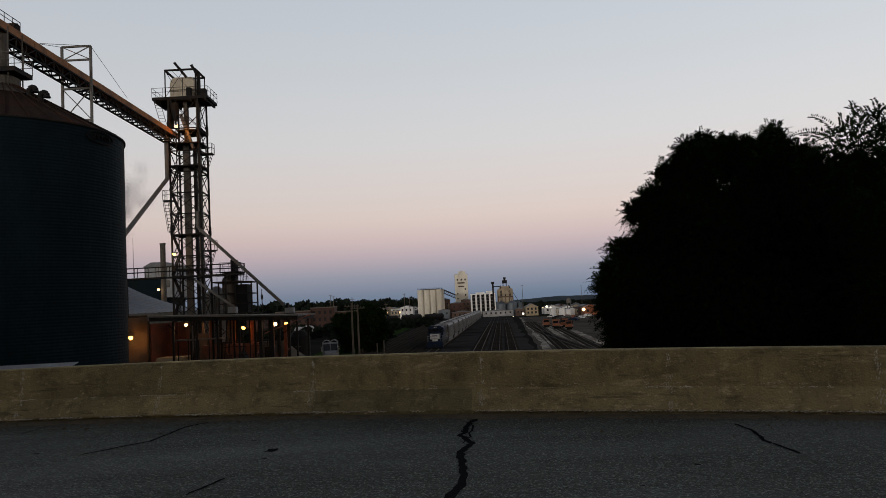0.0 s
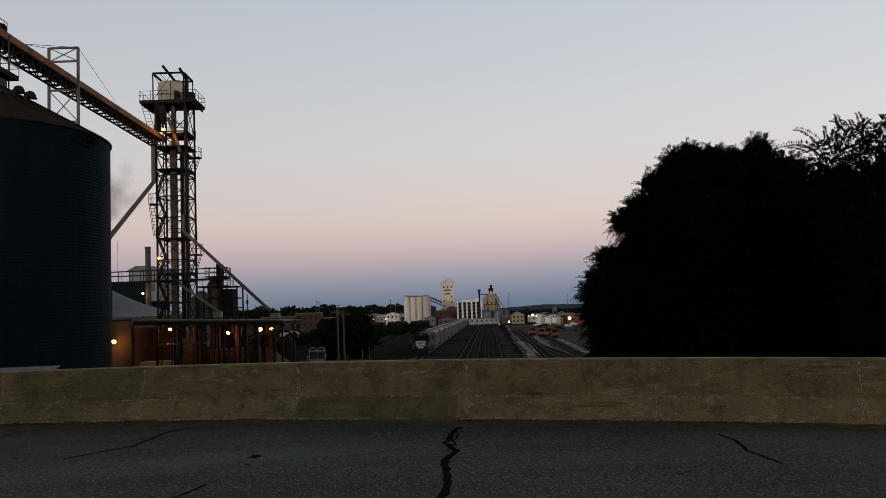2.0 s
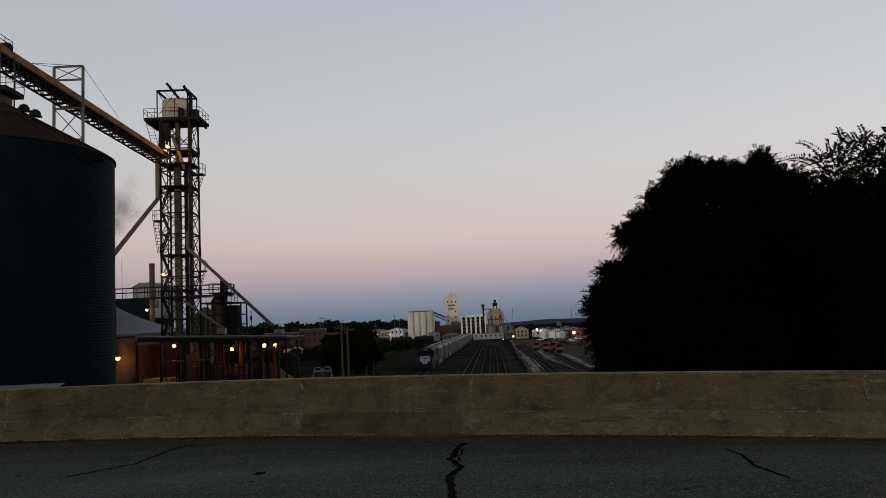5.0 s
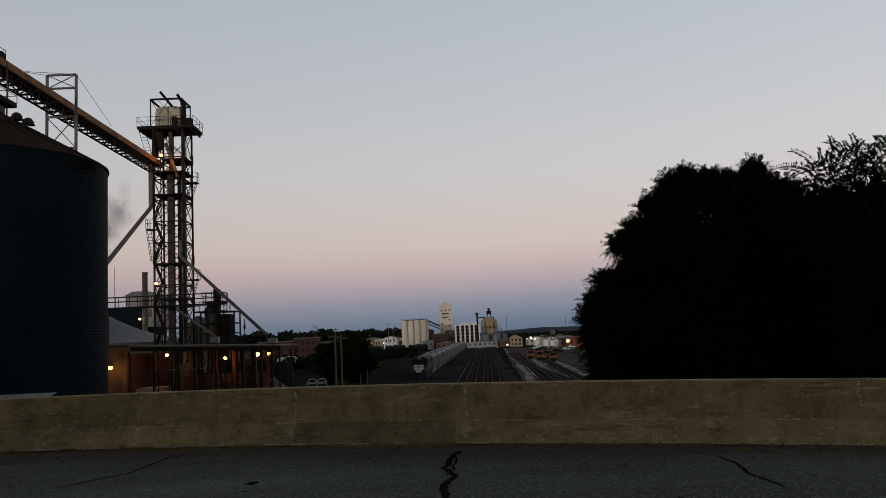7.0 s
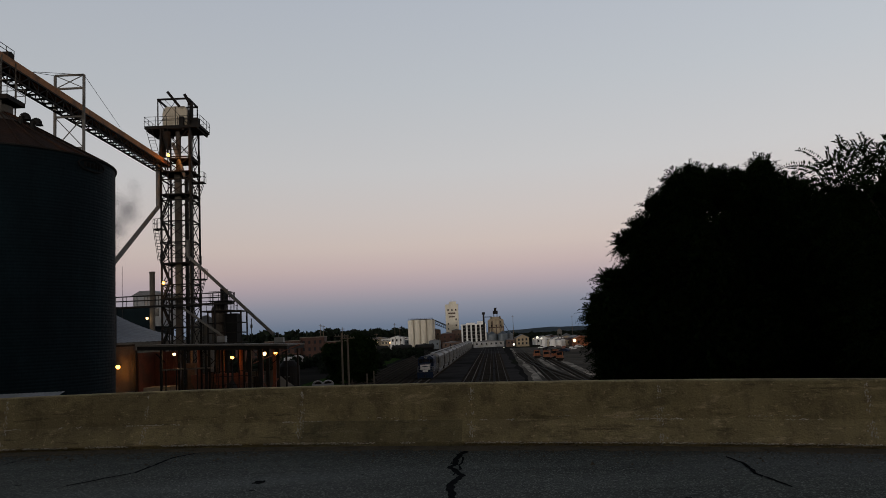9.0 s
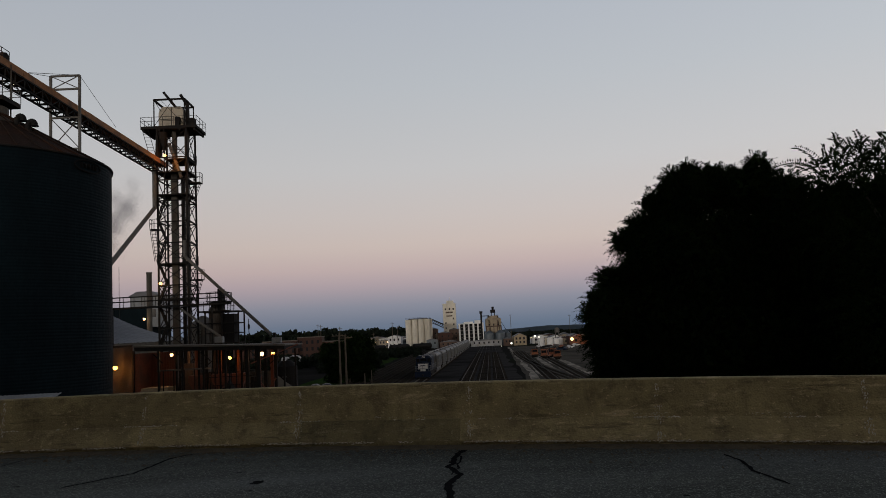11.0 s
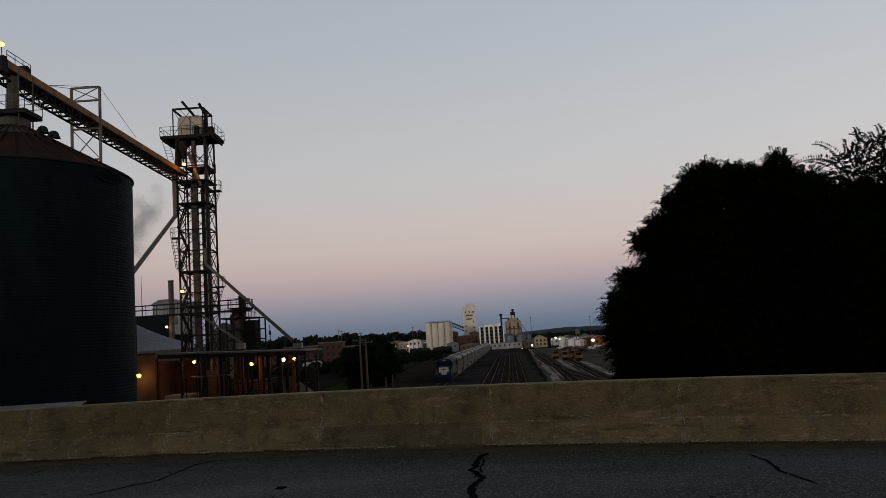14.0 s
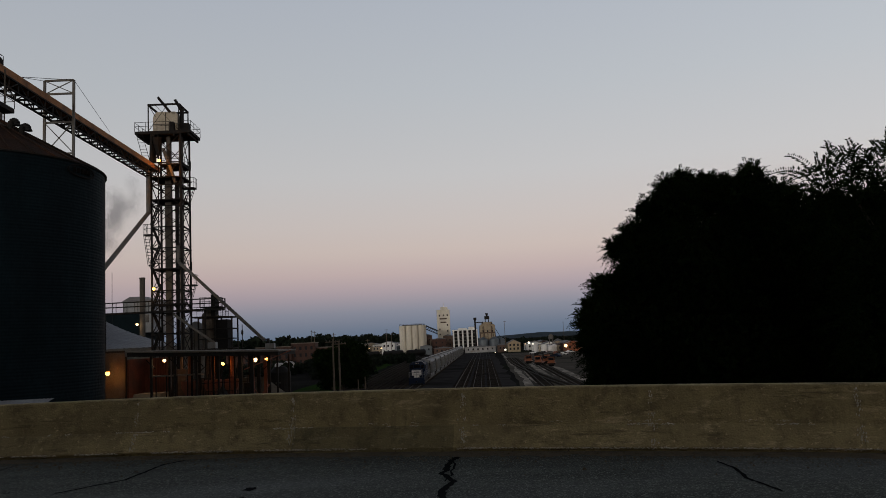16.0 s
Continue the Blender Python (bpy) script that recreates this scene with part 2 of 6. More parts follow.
M_TRUCKWHITE = material("white_truck_enamel", (0.22, 0.225, 0.23), (0.13, 0.135, 0.14), 0.6, scale=1, fine=8, bump=0)
M_CHROME = material("dull_chrome", (0.6, 0.6, 0.6), None, 0.25, 0.9, scale=3, fine=20, bump=0)
L_SODIUM = glow("sodium_lamp_glow", (1.0, 0.42, 0.07), 9.0)
L_WARM = glow("warm_lamp_glow", (1.0, 0.62, 0.28), 4.0)
L_WHITE = glow("white_lamp_glow", (1.0, 0.95, 0.8), 1.6)


# ---- building tools ----
def lie(x):
    """The land falls gently from the works in the west towards the east."""
    return -0.0166 * max(-75.0, min(75.0, x))


def box(bm, lo, hi, m=None):
    (a, b, c), (d, e, f) = lo, hi
    v = [bm.verts.new(p) for p in ((a, b, c), (d, b, c), (d, e, c), (a, e, c), (a, b, f), (d, b, f), (d, e, f), (a, e, f))]
    if m:
        for p in v:
            p.co = m @ p.co
    for q in ((3, 2, 1, 0), (4, 5, 6, 7), (0, 1, 5, 4), (1, 2, 6, 5), (2, 3, 7, 6), (3, 0, 4, 7)):
        bm.faces.new([v[i] for i in q])
    return v


def rod(bm, p0, p1, r, n=6, r2=None, cap=True):
    p0, p1 = Vector(p0), Vector(p1)
    q = (p1 - p0).to_track_quat("Z", "Y")
    r2 = r if r2 is None else r2
    rings = []
    for p, rad in ((p0, r), (p1, r2)):
        rings.append([bm.verts.new(p + q @ Vector((rad * math.cos(k * math.tau / n), rad * math.sin(k * math.tau / n), 0))) for k in range(n)])
    for k in range(n):
        bm.faces.new((rings[0][k], rings[0][(k + 1) % n], rings[1][(k + 1) % n], rings[1][k]))
    if cap:
        bm.faces.new(rings[0][::-1])
        bm.faces.new(rings[1])


def bar(bm, p0, p1, w, h=None):
    """A straight bar of w by h metres from p0 to p1."""
    p0, p1 = Vector(p0), Vector(p1)
    d = p1 - p0
    h = h or w
    q = d.to_track_quat("Z", "Y").to_matrix().to_4x4()
    box(bm, (-w / 2, -h / 2, 0), (w / 2, h / 2, d.length), Matrix.Translation(p0) @ q)


def lathe(bm, prof, n=32, cx=0.0, cy=0.0, cap=True):
    rings = [[bm.verts.new((cx + r * math.cos(k * math.tau / n), cy + r * math.sin(k * math.tau / n), z)) for k in range(n)] for r, z in prof]
    for a, b in zip(rings, rings[1:]):
        for k in range(n):
            bm.faces.new((a[k], a[(k + 1) % n], b[(k + 1) % n], b[k]))
    if cap:
        bm.faces.new(rings[0][::-1])
        bm.faces.new(rings[-1])


def prism(bm, outline, axis, lo, hi):
    """An outline of (u, v) pushed from lo to hi along axis: 'x': (y, z), 'y': (x, z), 'z': (x, y)."""
    def at(u, v, w):
        return {"x": (w, u, v), "y": (u, w, v), "z": (u, v, w)}[axis]
    a = [bm.verts.new(at(u, v, lo)) for u, v in outline]
    b = [bm.verts.new(at(u, v, hi)) for u, v in outline]
    k = len(a)
    for i in range(k):
        bm.faces.new((a[i], a[(i + 1) % k], b[(i + 1) % k], b[i]))
    bm.faces.new(a[::-1])
    bm.faces.new(b)


def finish(name, bm, mat, smooth=False, bevel=0.0):
    bmesh.ops.recalc_face_normals(bm, faces=bm.faces)
    if bevel:
        bmesh.ops.bevel(bm, geom=list(bm.edges), offset=bevel, segments=2, affect="EDGES")
    me = bpy.data.meshes.new(name)
    bm.to_mesh(me)
    bm.free()
    me.materials.append(mat)
    if smooth:
        me.polygons.foreach_set("use_smooth", [True] * len(me.polygons))
    return me


def part(name, bm, mat, parent, label="", smooth=False, bevel=0.0, at=None):
    ob = new(name, finish(name, bm, mat, smooth, bevel))
    ob.parent = parent
    if at:
        ob.location = at
    return tagged(ob, label)


def solo(name, bm, mat, label, category, kind="", group="", smooth=False, bevel=0.0, at=None):
    ob = new(name, finish(name, bm, mat, smooth, bevel))
    if at:
        ob.location = (at[0], at[1], at[2] + lie(at[0]))
    return tagged(ob, label, category, group, kind)


def thing(name, label, category, at=(0, 0, 0), turn=0, group="", kind=""):
    ob = new(name)
    ob.empty_display_size = 0.3
    ob.matrix_basis = pose(at[0], at[1], at[2] + lie(at[0]), 0, 0, turn)
    return tagged(ob, label, category, group, kind)


def boxes(*pairs):
    bm = bmesh.new()
    for lo, hi in pairs:
        box(bm, lo, hi)
    return bm


def raw(name, verts, faces, mat):
    me = bpy.data.meshes.new(name)
    me.from_pydata(verts, [], faces)
    me.materials.append(mat)
    return me


def lamp(at, watts, col, size=0.25):
    d = bpy.data.lights.new("lamp_light", "POINT")
    d.energy, d.color, d.shadow_soft_size = watts, col, size
    ob = new("lamp_light", d)
    ob.location = (at[0], at[1], at[2] + lie(at[0]))
    return ob


SODIUM, WARM = (1.0, 0.33, 0.05), (1.0, 0.62, 0.3)

# ---- ground to the horizon ----
def make_ground():
    xs = [-4500, -800, -200, -75, -40, 0, 40, 75, 200, 800, 4500]
    ys = [-1500, -60, 20, 60, 120, 200, 300, 450, 700, 1200, 2500, 4600]
    v = [(x, y, lie(x)) for y in ys for x in xs]
    w = len(xs)
    f = [(j * w + i, j * w + i + 1, (j + 1) * w + i + 1, (j + 1) * w + i) for j in range(len(ys) - 1) for i in range(w - 1)]
    tagged(new("ground", raw("ground", v, f, M_GROUND)), "dark cinder and soil ground of a rail yard", "ground", kind="structure")


def lane(x0, slope, bend=0.0):
    """A line down the yard: its x at distance y."""
    return lambda y: x0 + slope * (y - 150) + bend * (y - 150) ** 2


def strip(name, left, right, y0, y1, z, mat, label, step=15.0, ragged=0.0):
    seed = left(0) * 3.7
    v, f = [], []
    n = int((y1 - y0) / step) + 1
    for i in range(n + 1):
        y = y0 + (y1 - y0) * i / n
        wave = [ragged * (1.3 * noise.noise((y * 0.06, seed + k, 0)) + 0.7 * noise.noise((y * 0.3, seed, k))) for k in (0, 5)]
        for x in (left(y) + wave[0], right(y) + wave[1]):
            v.append((x, y, z + lie(x)))
        if i:
            f.append((2 * i - 2, 2 * i - 1, 2 * i + 1, 2 * i))
    return tagged(new(name, raw(name, v, f, mat)), label, name, kind="structure")


def track(line, y0, y1, steel=None):
    """Two rails on timber ties."""
    t = thing("railway_track", "steel rails on dark timber ties in ballast", "track", (0, 0, 0), group="yard tracks", kind="structure")
    for side in (-0.7175, 0.7175):
        bm = bmesh.new()
        n = max(2, int((y1 - y0) / 20))
        for i in range(n):
            ya, yb = y0 + (y1 - y0) * i / n, y0 + (y1 - y0) * (i + 1) / n
            xa, xb = line(ya) + side, line(yb) + side
            w = 0.037
            vs = [bm.verts.new((p[0], p[1], p[2] + lie(p[0]))) for p in ((xa - w, ya, 0.09), (xa + w, ya, 0.09), (xb + w, yb, 0.09), (xb - w, yb, 0.09),
                                            (xa - w, ya, 0.26), (xa + w, ya, 0.26), (xb + w, yb, 0.26), (xb - w, yb, 0.26))]
            for q in ((4, 5, 6, 7), (0, 1, 5, 4), (2, 3, 7, 6), (3, 0, 4, 7), (1, 2, 6, 5)):
                bm.faces.new([vs[k] for k in q])
        part("rail", bm, steel or M_RAIL, t)
    v, f = [], []
    y = y0
    while y < min(y1, 330):
        x, b = line(y), len(v)
        for dx, dy, z in ((-1.3, 0, .02), (1.3, 0, .02), (1.3, .22, .02), (-1.3, .22, .02), (-1.3, 0, .09), (1.3, 0, .09), (1.3, .22, .09), (-1.3, .22, .09)):
            v.append((x + dx, y + dy, z + lie(x + dx)))
        f += [tuple(b + k for k in q) for q in ((4, 5, 6, 7), (0, 1, 5, 4), (1, 2, 6, 5), (2, 3, 7, 6), (3, 0, 4, 7))]
        y += 0.62
    ob = new("ties", raw("ties", v, f, M_TIE))
    ob.parent = t
    ob["kind"] = "stuff"
    return t


# ---- the road bridge under the camera ----
TX, TY, NX, NY = 0.972, -0.233, 0.233, 0.972
OX, OY, DECK = 0.0, 10.06, 7.19


def crest(s):
    return -0.00196 * s * s + 0.0044 * s if abs(s) < 9 else (-0.1192 - 0.031 * (s - 9) if s > 9 else -0.1984 + 0.04 * (s + 9))


def on_deck(s, v, z):
    """A place on the bridge: s along the parapet, v out past its foot, z above the road."""
    x = OX + TX * s + NX * v
    return (x, OY + TY * s + NY * v, DECK + crest(s) + lie(x) + z)


def sweep(name, prof, s0, s1, step, mat, parent=None, closed=True):
    n = max(1, round((s1 - s0) / step))
    v, f, k = [], [], len(prof)
    for i in range(n + 1):
        s = s0 + (s1 - s0) * i / n
        v += [on_deck(s, a, b) for a, b in prof]
    for i in range(n):
        for j in range(k if closed else k - 1):
            a, b = i * k + j, i * k + (j + 1) % k
            f.append((a, b, b + k, a + k))
    if closed:
        f += [tuple(range(k))[::-1], tuple(n * k + j for j in range(k))]
    me = raw(name, v, f, mat)
    ob = new(name, me)
    ob.parent = parent
    return ob


def make_bridge():
    road = sweep("road", [(-16, 0), (0.42, 0), (0.42, -0.9), (-16, -0.9)], -70, 70, 0.7, M_ASPHALT)
    tagged(road, "worn dark asphalt road over a bridge with sealed cracks", "road", kind="structure")
    wall = thing("parapet", "weathered tan concrete bridge barrier with stained sloping foot", "barrier", kind="structure")
    prof = [(0.035, 0.0), (0.035, 0.052), (0, 0.058), (0, 0.075), (0.135, 0.33), (0.19, 0.765), (0.205, 0.78), (0.40, 0.78), (0.415, 0.765), (0.42, 0.0)]
    joints = [-68 + 2.31 * i for i in range(60)]
    shift = min(joints, key=lambda j: abs(j - 0.42)) - 0.42
    for j in joints:
        s0 = j - shift + 0.0015
        p = sweep("concrete_panel", prof, s0, s0 + 2.307, 0.577, M_CONCRETE, wall)
    # a later repair on the foot of one panel
    sweep("foot_repair", [(-0.006, 0.012), (-0.006, 0.07), (0.127, 0.326), (0.135, 0.33), (0.0, 0.07)], -1.86, 0.3, 0.54, M_CONCRETE_DARK, wall)
    # broken lines of lime along the lip of the foot and at its break
    rng = random.Random(4)
    v, f = [], []
    for base_v, base_z, count, big, keep in ((-0.008, 0.06, 5200, 0.008, -0.3), (0.128, 0.325, 2600, 0.009, 0.12), (0.14, 0.36, 900, 0.008, 0.2)):
        for i in range(count):
            s = rng.uniform(-14, 12)
            if noise.noise((s * 1.3, base_z * 9, 2)) + 0.5 * noise.noise((s * 6, base_z * 9, 8)) < keep:
                continue
            r = rng.uniform(0.25, 1.0) * big
            dz = rng.gauss(0, 0.006)
            b = len(v)
            w = r * rng.uniform(1.0, 3.2)
            v += [on_deck(s - w, base_v, base_z + dz), on_deck(s + rng.uniform(-0.4, 0.4) * w, base_v + 0.004, base_z + dz + r * rng.uniform(0.4, 1.0)),
                  on_deck(s + w, base_v, base_z + dz + rng.uniform(-0.3, 0.3) * r), on_deck(s, base_v - 0.004, base_z + dz - r * rng.uniform(0.3, 0.7)), on_deck(s, base_v - 0.007, base_z + dz)]
            f += [(b, b + 4, b + 1), (b + 1, b + 4, b + 2), (b + 2, b + 4, b + 3), (b + 3, b + 4, b)]
    # lime that has wept out of the joints
    for k in range(-5, 5):
        for i in range(90):
            z = 0.09 + 0.64 * rng.random() ** 1.4
            if noise.noise((z * 7, k, 4)) < -0.15:
                continue
            out = (0.135 * (z - 0.075) / 0.255 if z < 0.33 else 0.135 + 0.055 * (z - 0.33) / 0.435) - 0.006
            s, r = 0.42 + 2.31 * k + rng.gauss(0, 0.012 + 0.03 * (0.75 - z)), rng.uniform(0.003, 0.009)
            b = len(v)
            v += [on_deck(s - r, out, z), on_deck(s, out, z - r * 2.2), on_deck(s + r, out, z + r * 0.4), on_deck(s, out, z + r * 2)]
            f.append((b, b + 1, b + 2, b + 3))
    crust = new("lime_crust", raw("lime_crust", v, f, M_EFFLOR))
    crust.parent = wall
    # grit swept against the foot
    v, f = [], []
    n = 900
    for i in range(n + 1):
        s = -18 + 34 * i / n
        a = 0.24 + 0.14 * noise.noise((s * 0.7, 0, 3)) + 0.12 * noise.noise((s * 3, 5, 1)) + 0.1 * noise.noise((s * 11, 2, 6))
        v += [on_deck(s, 0.0, 0.022), on_deck(s, -a * 0.5, 0.014), on_deck(s, -a, 0.003)]
        if i:
            b = 3 * i
            f += [(b - 3, b - 2, b + 1, b), (b - 2, b - 1, b + 2, b + 1)]
    tagged(new("grit_drift", raw("grit_drift", v, f, M_DIRT)), "brown grit drifted along the foot of the barrier", "grit", kind="stuff")
    v, f = [], []
    for i in range(9000):
        s, d, r = rng.uniform(-13, 11), rng.expovariate(3.6), 0.003 + rng.expovariate(260)
        x, y, z = on_deck(s, -d - 0.02, r * 0.4 + (0.01 if d < 0.15 else 0))
        b = len(v)
        v += [(x - r, y - r, z - r * .5), (x + r * 1.1, y - r * .7, z - r * .5), (x + r * .5, y + r, z - r * .5), (x, y, z + r * rng.uniform(.5, 1))]
        f += [(b, b + 1, b + 3), (b + 1, b + 2, b + 3), (b + 2, b, b + 3)]
    tagged(new("loose_stones", raw("loose_stones", v, f, M_DIRT)), "small loose stones and grit on the asphalt", "stones", kind="stuff")


def crack(pts, width, seed, label, wig=0.04):
    """A sealed crack: a ragged ribbon of tar lying on the road; points (s, v) from its start to its end."""
    rng = random.Random(seed)
    v, f = [], []
    steps = []
    for (a, b), (c, d) in zip(pts, pts[1:]):
        n = max(2, int(math.hypot(c - a, d - b) / 0.07))
        steps += [(a + (c - a) * i / n, b + (d - b) * i / n, c - a, d - b) for i in range(n)]
    steps.append((*pts[-1], pts[-1][0] - pts[-2][0], pts[-1][1] - pts[-2][1]))
    for i, (s, q, ds, dq) in enumerate(steps):
        ln = math.hypot(ds, dq)
        px, py = -dq / ln, ds / ln
        o = wig * (noise.noise((i * 0.35, seed, 0)) + 0.5 * noise.noise((i * 1.1, seed, 7)))
        w = width * (0.55 + 0.6 * abs(noise.noise((i * 0.3, seed, 9))) + rng.uniform(0, 0.35)) * (0.35 if i in (0, len(steps) - 1) else 1)
        for e in (-w, w):
            v.append(on_deck(s + px * (o + e), q + py * (o + e), 0.004))
        if i:
            f.append((2 * i - 2, 2 * i - 1, 2 * i + 1, 2 * i))
    tagged(new("sealed_crack", raw("sealed_crack", v, f, M_TAR)), label, "crack", kind="structure")


def make_cracks():
    crack([(0.41, -0.3), (0.41, -0.6), (0.42, -0.93), (0.49, -1.5), (0.69, -1.95), (0.67, -2.3), (0.76, -2.8), (0.9, -3.3), (0.97, -3.75), (0.95, -4.2), (0.8, -5.0)], 0.042, 3, "wide black sealed crack across the asphalt", 0.05)
    crack([(0.36, -0.35), (0.5, -0.95), (0.58, -1.5), (0.6, -1.95)], 0.014, 4, "thin dark sealed crack in the asphalt")
    crack([(-3.18, -0.34), (-3.28, -0.7), (-3.17, -1.35), (-3.09, -1.77), (-3.22, -2.04), (-3.4, -2.55)], 0.028, 5, "thin dark sealed crack in the asphalt", 0.02)
    crack([(-5.6, -0.41), (-5.5, -1.07)], 0.014, 8, "thin dark sealed crack in the asphalt")
    crack([(3.36, -0.6), (3.47, -1.01), (3.51, -1.48), (3.52, -1.79)], 0.022, 6, "thin dark sealed crack in the asphalt", 0.025)
    crack([(3.55, -1.74), (3.71, -2.26)], 0.024, 7, "thin dark sealed crack in the asphalt", 0.015)
    crack([(-1.13, -3.6), (-1.13, -4.2)], 0.02, 11, "thin dark sealed crack in the asphalt")
    rng = random.Random(9)
    v, f = [], []
    for i in range(14):
        a = i * math.tau / 14
        r = 0.085 * rng.uniform(0.6, 1.25)
        v.append(on_deck(-1.3 + r * 0.8 * math.cos(a), -2.35 + r * 1.3 * math.sin(a), 0.004))
    tagged(new("tar_patch", raw("tar_patch", v, [tuple(range(14))], M_TAR)), "small black tar blot on the road", "patch", kind="structure")
    for i in range(9):
        s, q = rng.uniform(-6, 5.5), rng.uniform(-4.2, -0.6)
        n = 9
        v = []
        rr = rng.uniform(0.01, 0.028)
        for k in range(n):
            a = k * math.tau / n
            v.append(on_deck(s + rr * 1.8 * rng.uniform(.6, 1.2) * math.cos(a), q + rr * rng.uniform(.6, 1.2) * math.sin(a), 0.004))
        tagged(new("asphalt_pock", raw("asphalt_pock", v, [tuple(range(n))], M_TAR)), "small dark pock in the asphalt", "pock", kind="structure", group="pocks in the road")


# ---- railings shared by towers and walks ----
def railing(bm, pts, h=1.07, post=1.4, r=0.03):
    for a, b in zip(pts, pts[1:]):
        a, b = Vector(a), Vector(b)
        for z in (h, h * 0.55):
            rod(bm, a + Vector((0, 0, z)), b + Vector((0, 0, z)), r, 5)
        n = max(1, round((b - a).length / post))
        for i in range(n + 1):
            p = a.lerp(b, i / n)
            rod(bm, p, p + Vector((0, 0, h)), r, 5)


def ladder(bm, p0, p1, w=0.45, cage=False):
    p0, p1 = Vector(p0), Vector(p1)
    up = (p1 - p0).normalized()
    sidew = Vector((1, 0, 0)) * w / 2
    for s in (-1, 1):
        rod(bm, p0 + sidew * s, p1 + sidew * s, 0.035, 5)
    n = int((p1 - p0).length / 0.4)
    for i in range(n):
        p = p0.lerp(p1, (i + 0.5) / n)
        rod(bm, p - sidew, p + sidew, 0.022, 4)
        if cage and i % 3 == 0:
            ring = [p + Vector((0.4 * math.cos(a), -0.4 + 0.4 * math.sin(a), 0)) for a in [k * math.tau / 8 for k in range(9)]]
            for a, b in zip(ring, ring[1:]):
                rod(bm, a, b, 0.018, 4, cap=False)


# ---- grain bin ----
def make_bin():
    cx, cy, R, EAVE, PEAK = -32.2, 57.8, 8.36, 21.95, 26.1
    t = thing("grain_bin", "large dark galvanised corrugated grain bin with a rusty cone roof", "grain bin", (cx, cy, 0))
    # rings of corrugated wall sheet, each ring a part
    zs, ring_h = 0.0, EAVE / 20
    for k in range(20):
        bm = bmesh.new()
        prof = []
        for i in range(11):
            z = zs + ring_h * i / 10
            prof.append((R + (0.018 if i % 2 else -0.0) + (0.01 if i in (0, 10) else 0), z))
        lathe(bm, prof, 96, cap=False)
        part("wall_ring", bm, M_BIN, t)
        zs += ring_h
    bm = bmesh.new()
    n = 72
    low = [bm.verts.new(((R + 0.1) * math.cos(k * math.tau / n), (R + 0.1) * math.sin(k * math.tau / n), EAVE - 0.08)) for k in range(n)]
    top = [bm.verts.new((0.9 * math.cos(k * math.tau / n), 0.9 * math.sin(k * math.tau / n), PEAK)) for k in range(n)]
    for k in range(n):
        bm.faces.new((low[k], low[(k + 1) % n], top[(k + 1) % n], top[k]))
    bm.faces.new(low[::-1])
    bm.faces.new(top)
    roof = part("roof", bm, M_BINROOF, t, "rusty ribbed cone roof")
    for k in range(36):
        bm = bmesh.new()
        a = k * math.tau / 36
        c, s = math.cos(a), math.sin(a)
        bar(bm, ((R + .08) * c, (R + .08) * s, EAVE - 0.02), (1.0 * c, 1.0 * s, PEAK + 0.05), 0.07, 0.1)
        part("roof_rib", bm, M_BINROOF, roof)
    # upper ring of the cone, in a paler grey than the rusty sheets
    bm = bmesh.new()
    drop = (PEAK - EAVE + 0.08) / (R - 0.68)
    lathe(bm, [(3.0, PEAK - 2.1 * drop + 0.06), (0.9, PEAK + 0.06)], 36, cap=False)
    part("roof_cap", bm, M_LEG, roof, "grey ring of roof round the peak")
    bm = bmesh.new()
    lathe(bm, [(1.25, PEAK - 0.15), (1.25, PEAK + 0.5), (0.6, PEAK + 0.85)], 20)
    part("peak_collar", bm, M_LEG, roof, "dull grey roof collar")
    bm = bmesh.new()
    lathe(bm, [(R + 0.13, EAVE - 0.12), (R + 0.13, EAVE - 0.02), (R + 0.05, EAVE - 0.02), (R + 0.05, EAVE - 0.12)], 72, cap=False)
    part("eave_ring", bm, M_STEEL, t)
    # gooseneck vents on the roof slope
    for ang, rad in ((-30, 3.3), (-26, 4.2)):
        bm = bmesh.new()
        a = radians(ang)
        x, y = rad * math.cos(a), rad * math.sin(a)
        z = PEAK - (rad - 0.9) / (R - 0.68) * (PEAK - EAVE)
        rod(bm, (x, y, z - 0.1), (x, y, z + 0.4), 0.19, 10)
        for i in range(5):
            b0, b1 = math.pi * i / 5, math.pi * (i + 1) / 5
            rod(bm, (x + 0.24 - 0.24 * math.cos(b0), y, z + 0.36 + 0.24 * math.sin(b0)), (x + 0.24 - 0.24 * math.cos(b1), y, z + 0.36 + 0.24 * math.sin(b1)), 0.2, 10)
        rod(bm, (x + 0.48, y, z + 0.36), (x + 0.48, y, z + 0.2), 0.2, 10, 0.29)
        part("roof_vent", bm, M_STEEL, roof, "dark gooseneck roof vent")
    # oval maker's plate drawn as plain bars
    bm = bmesh.new()
    ac = radians(-14)
    def on_wall(u, z, out):
        a = ac + u / R
        return ((R + out) * math.cos(a), (R + out) * math.sin(a), z)
    for i in range(28):
        a0, a1 = i * math.tau / 28, (i + 1) * math.tau / 28
        rod(bm, on_wall(1.35 * math.cos(a0), EAVE - 0.66 + 0.42 * math.sin(a0), .11), on_wall(1.35 * math.cos(a1), EAVE - 0.66 + 0.42 * math.sin(a1), .11), 0.06, 5)
    for i in range(5):
        u = -0.75 + i * 0.37
        bar(bm, on_wall(u, EAVE - 0.83, .11), on_wall(u, EAVE - 0.47, .11), 0.2, 0.05)
    part("maker_plate", bm, M_BLACK, t, "dark oval mark with blurred lettering bars")
    # head platform over the peak
    bm = boxes(((-1.2, -1.3, PEAK + 0.75), (1.6, 1.3, PEAK + 1.1)))
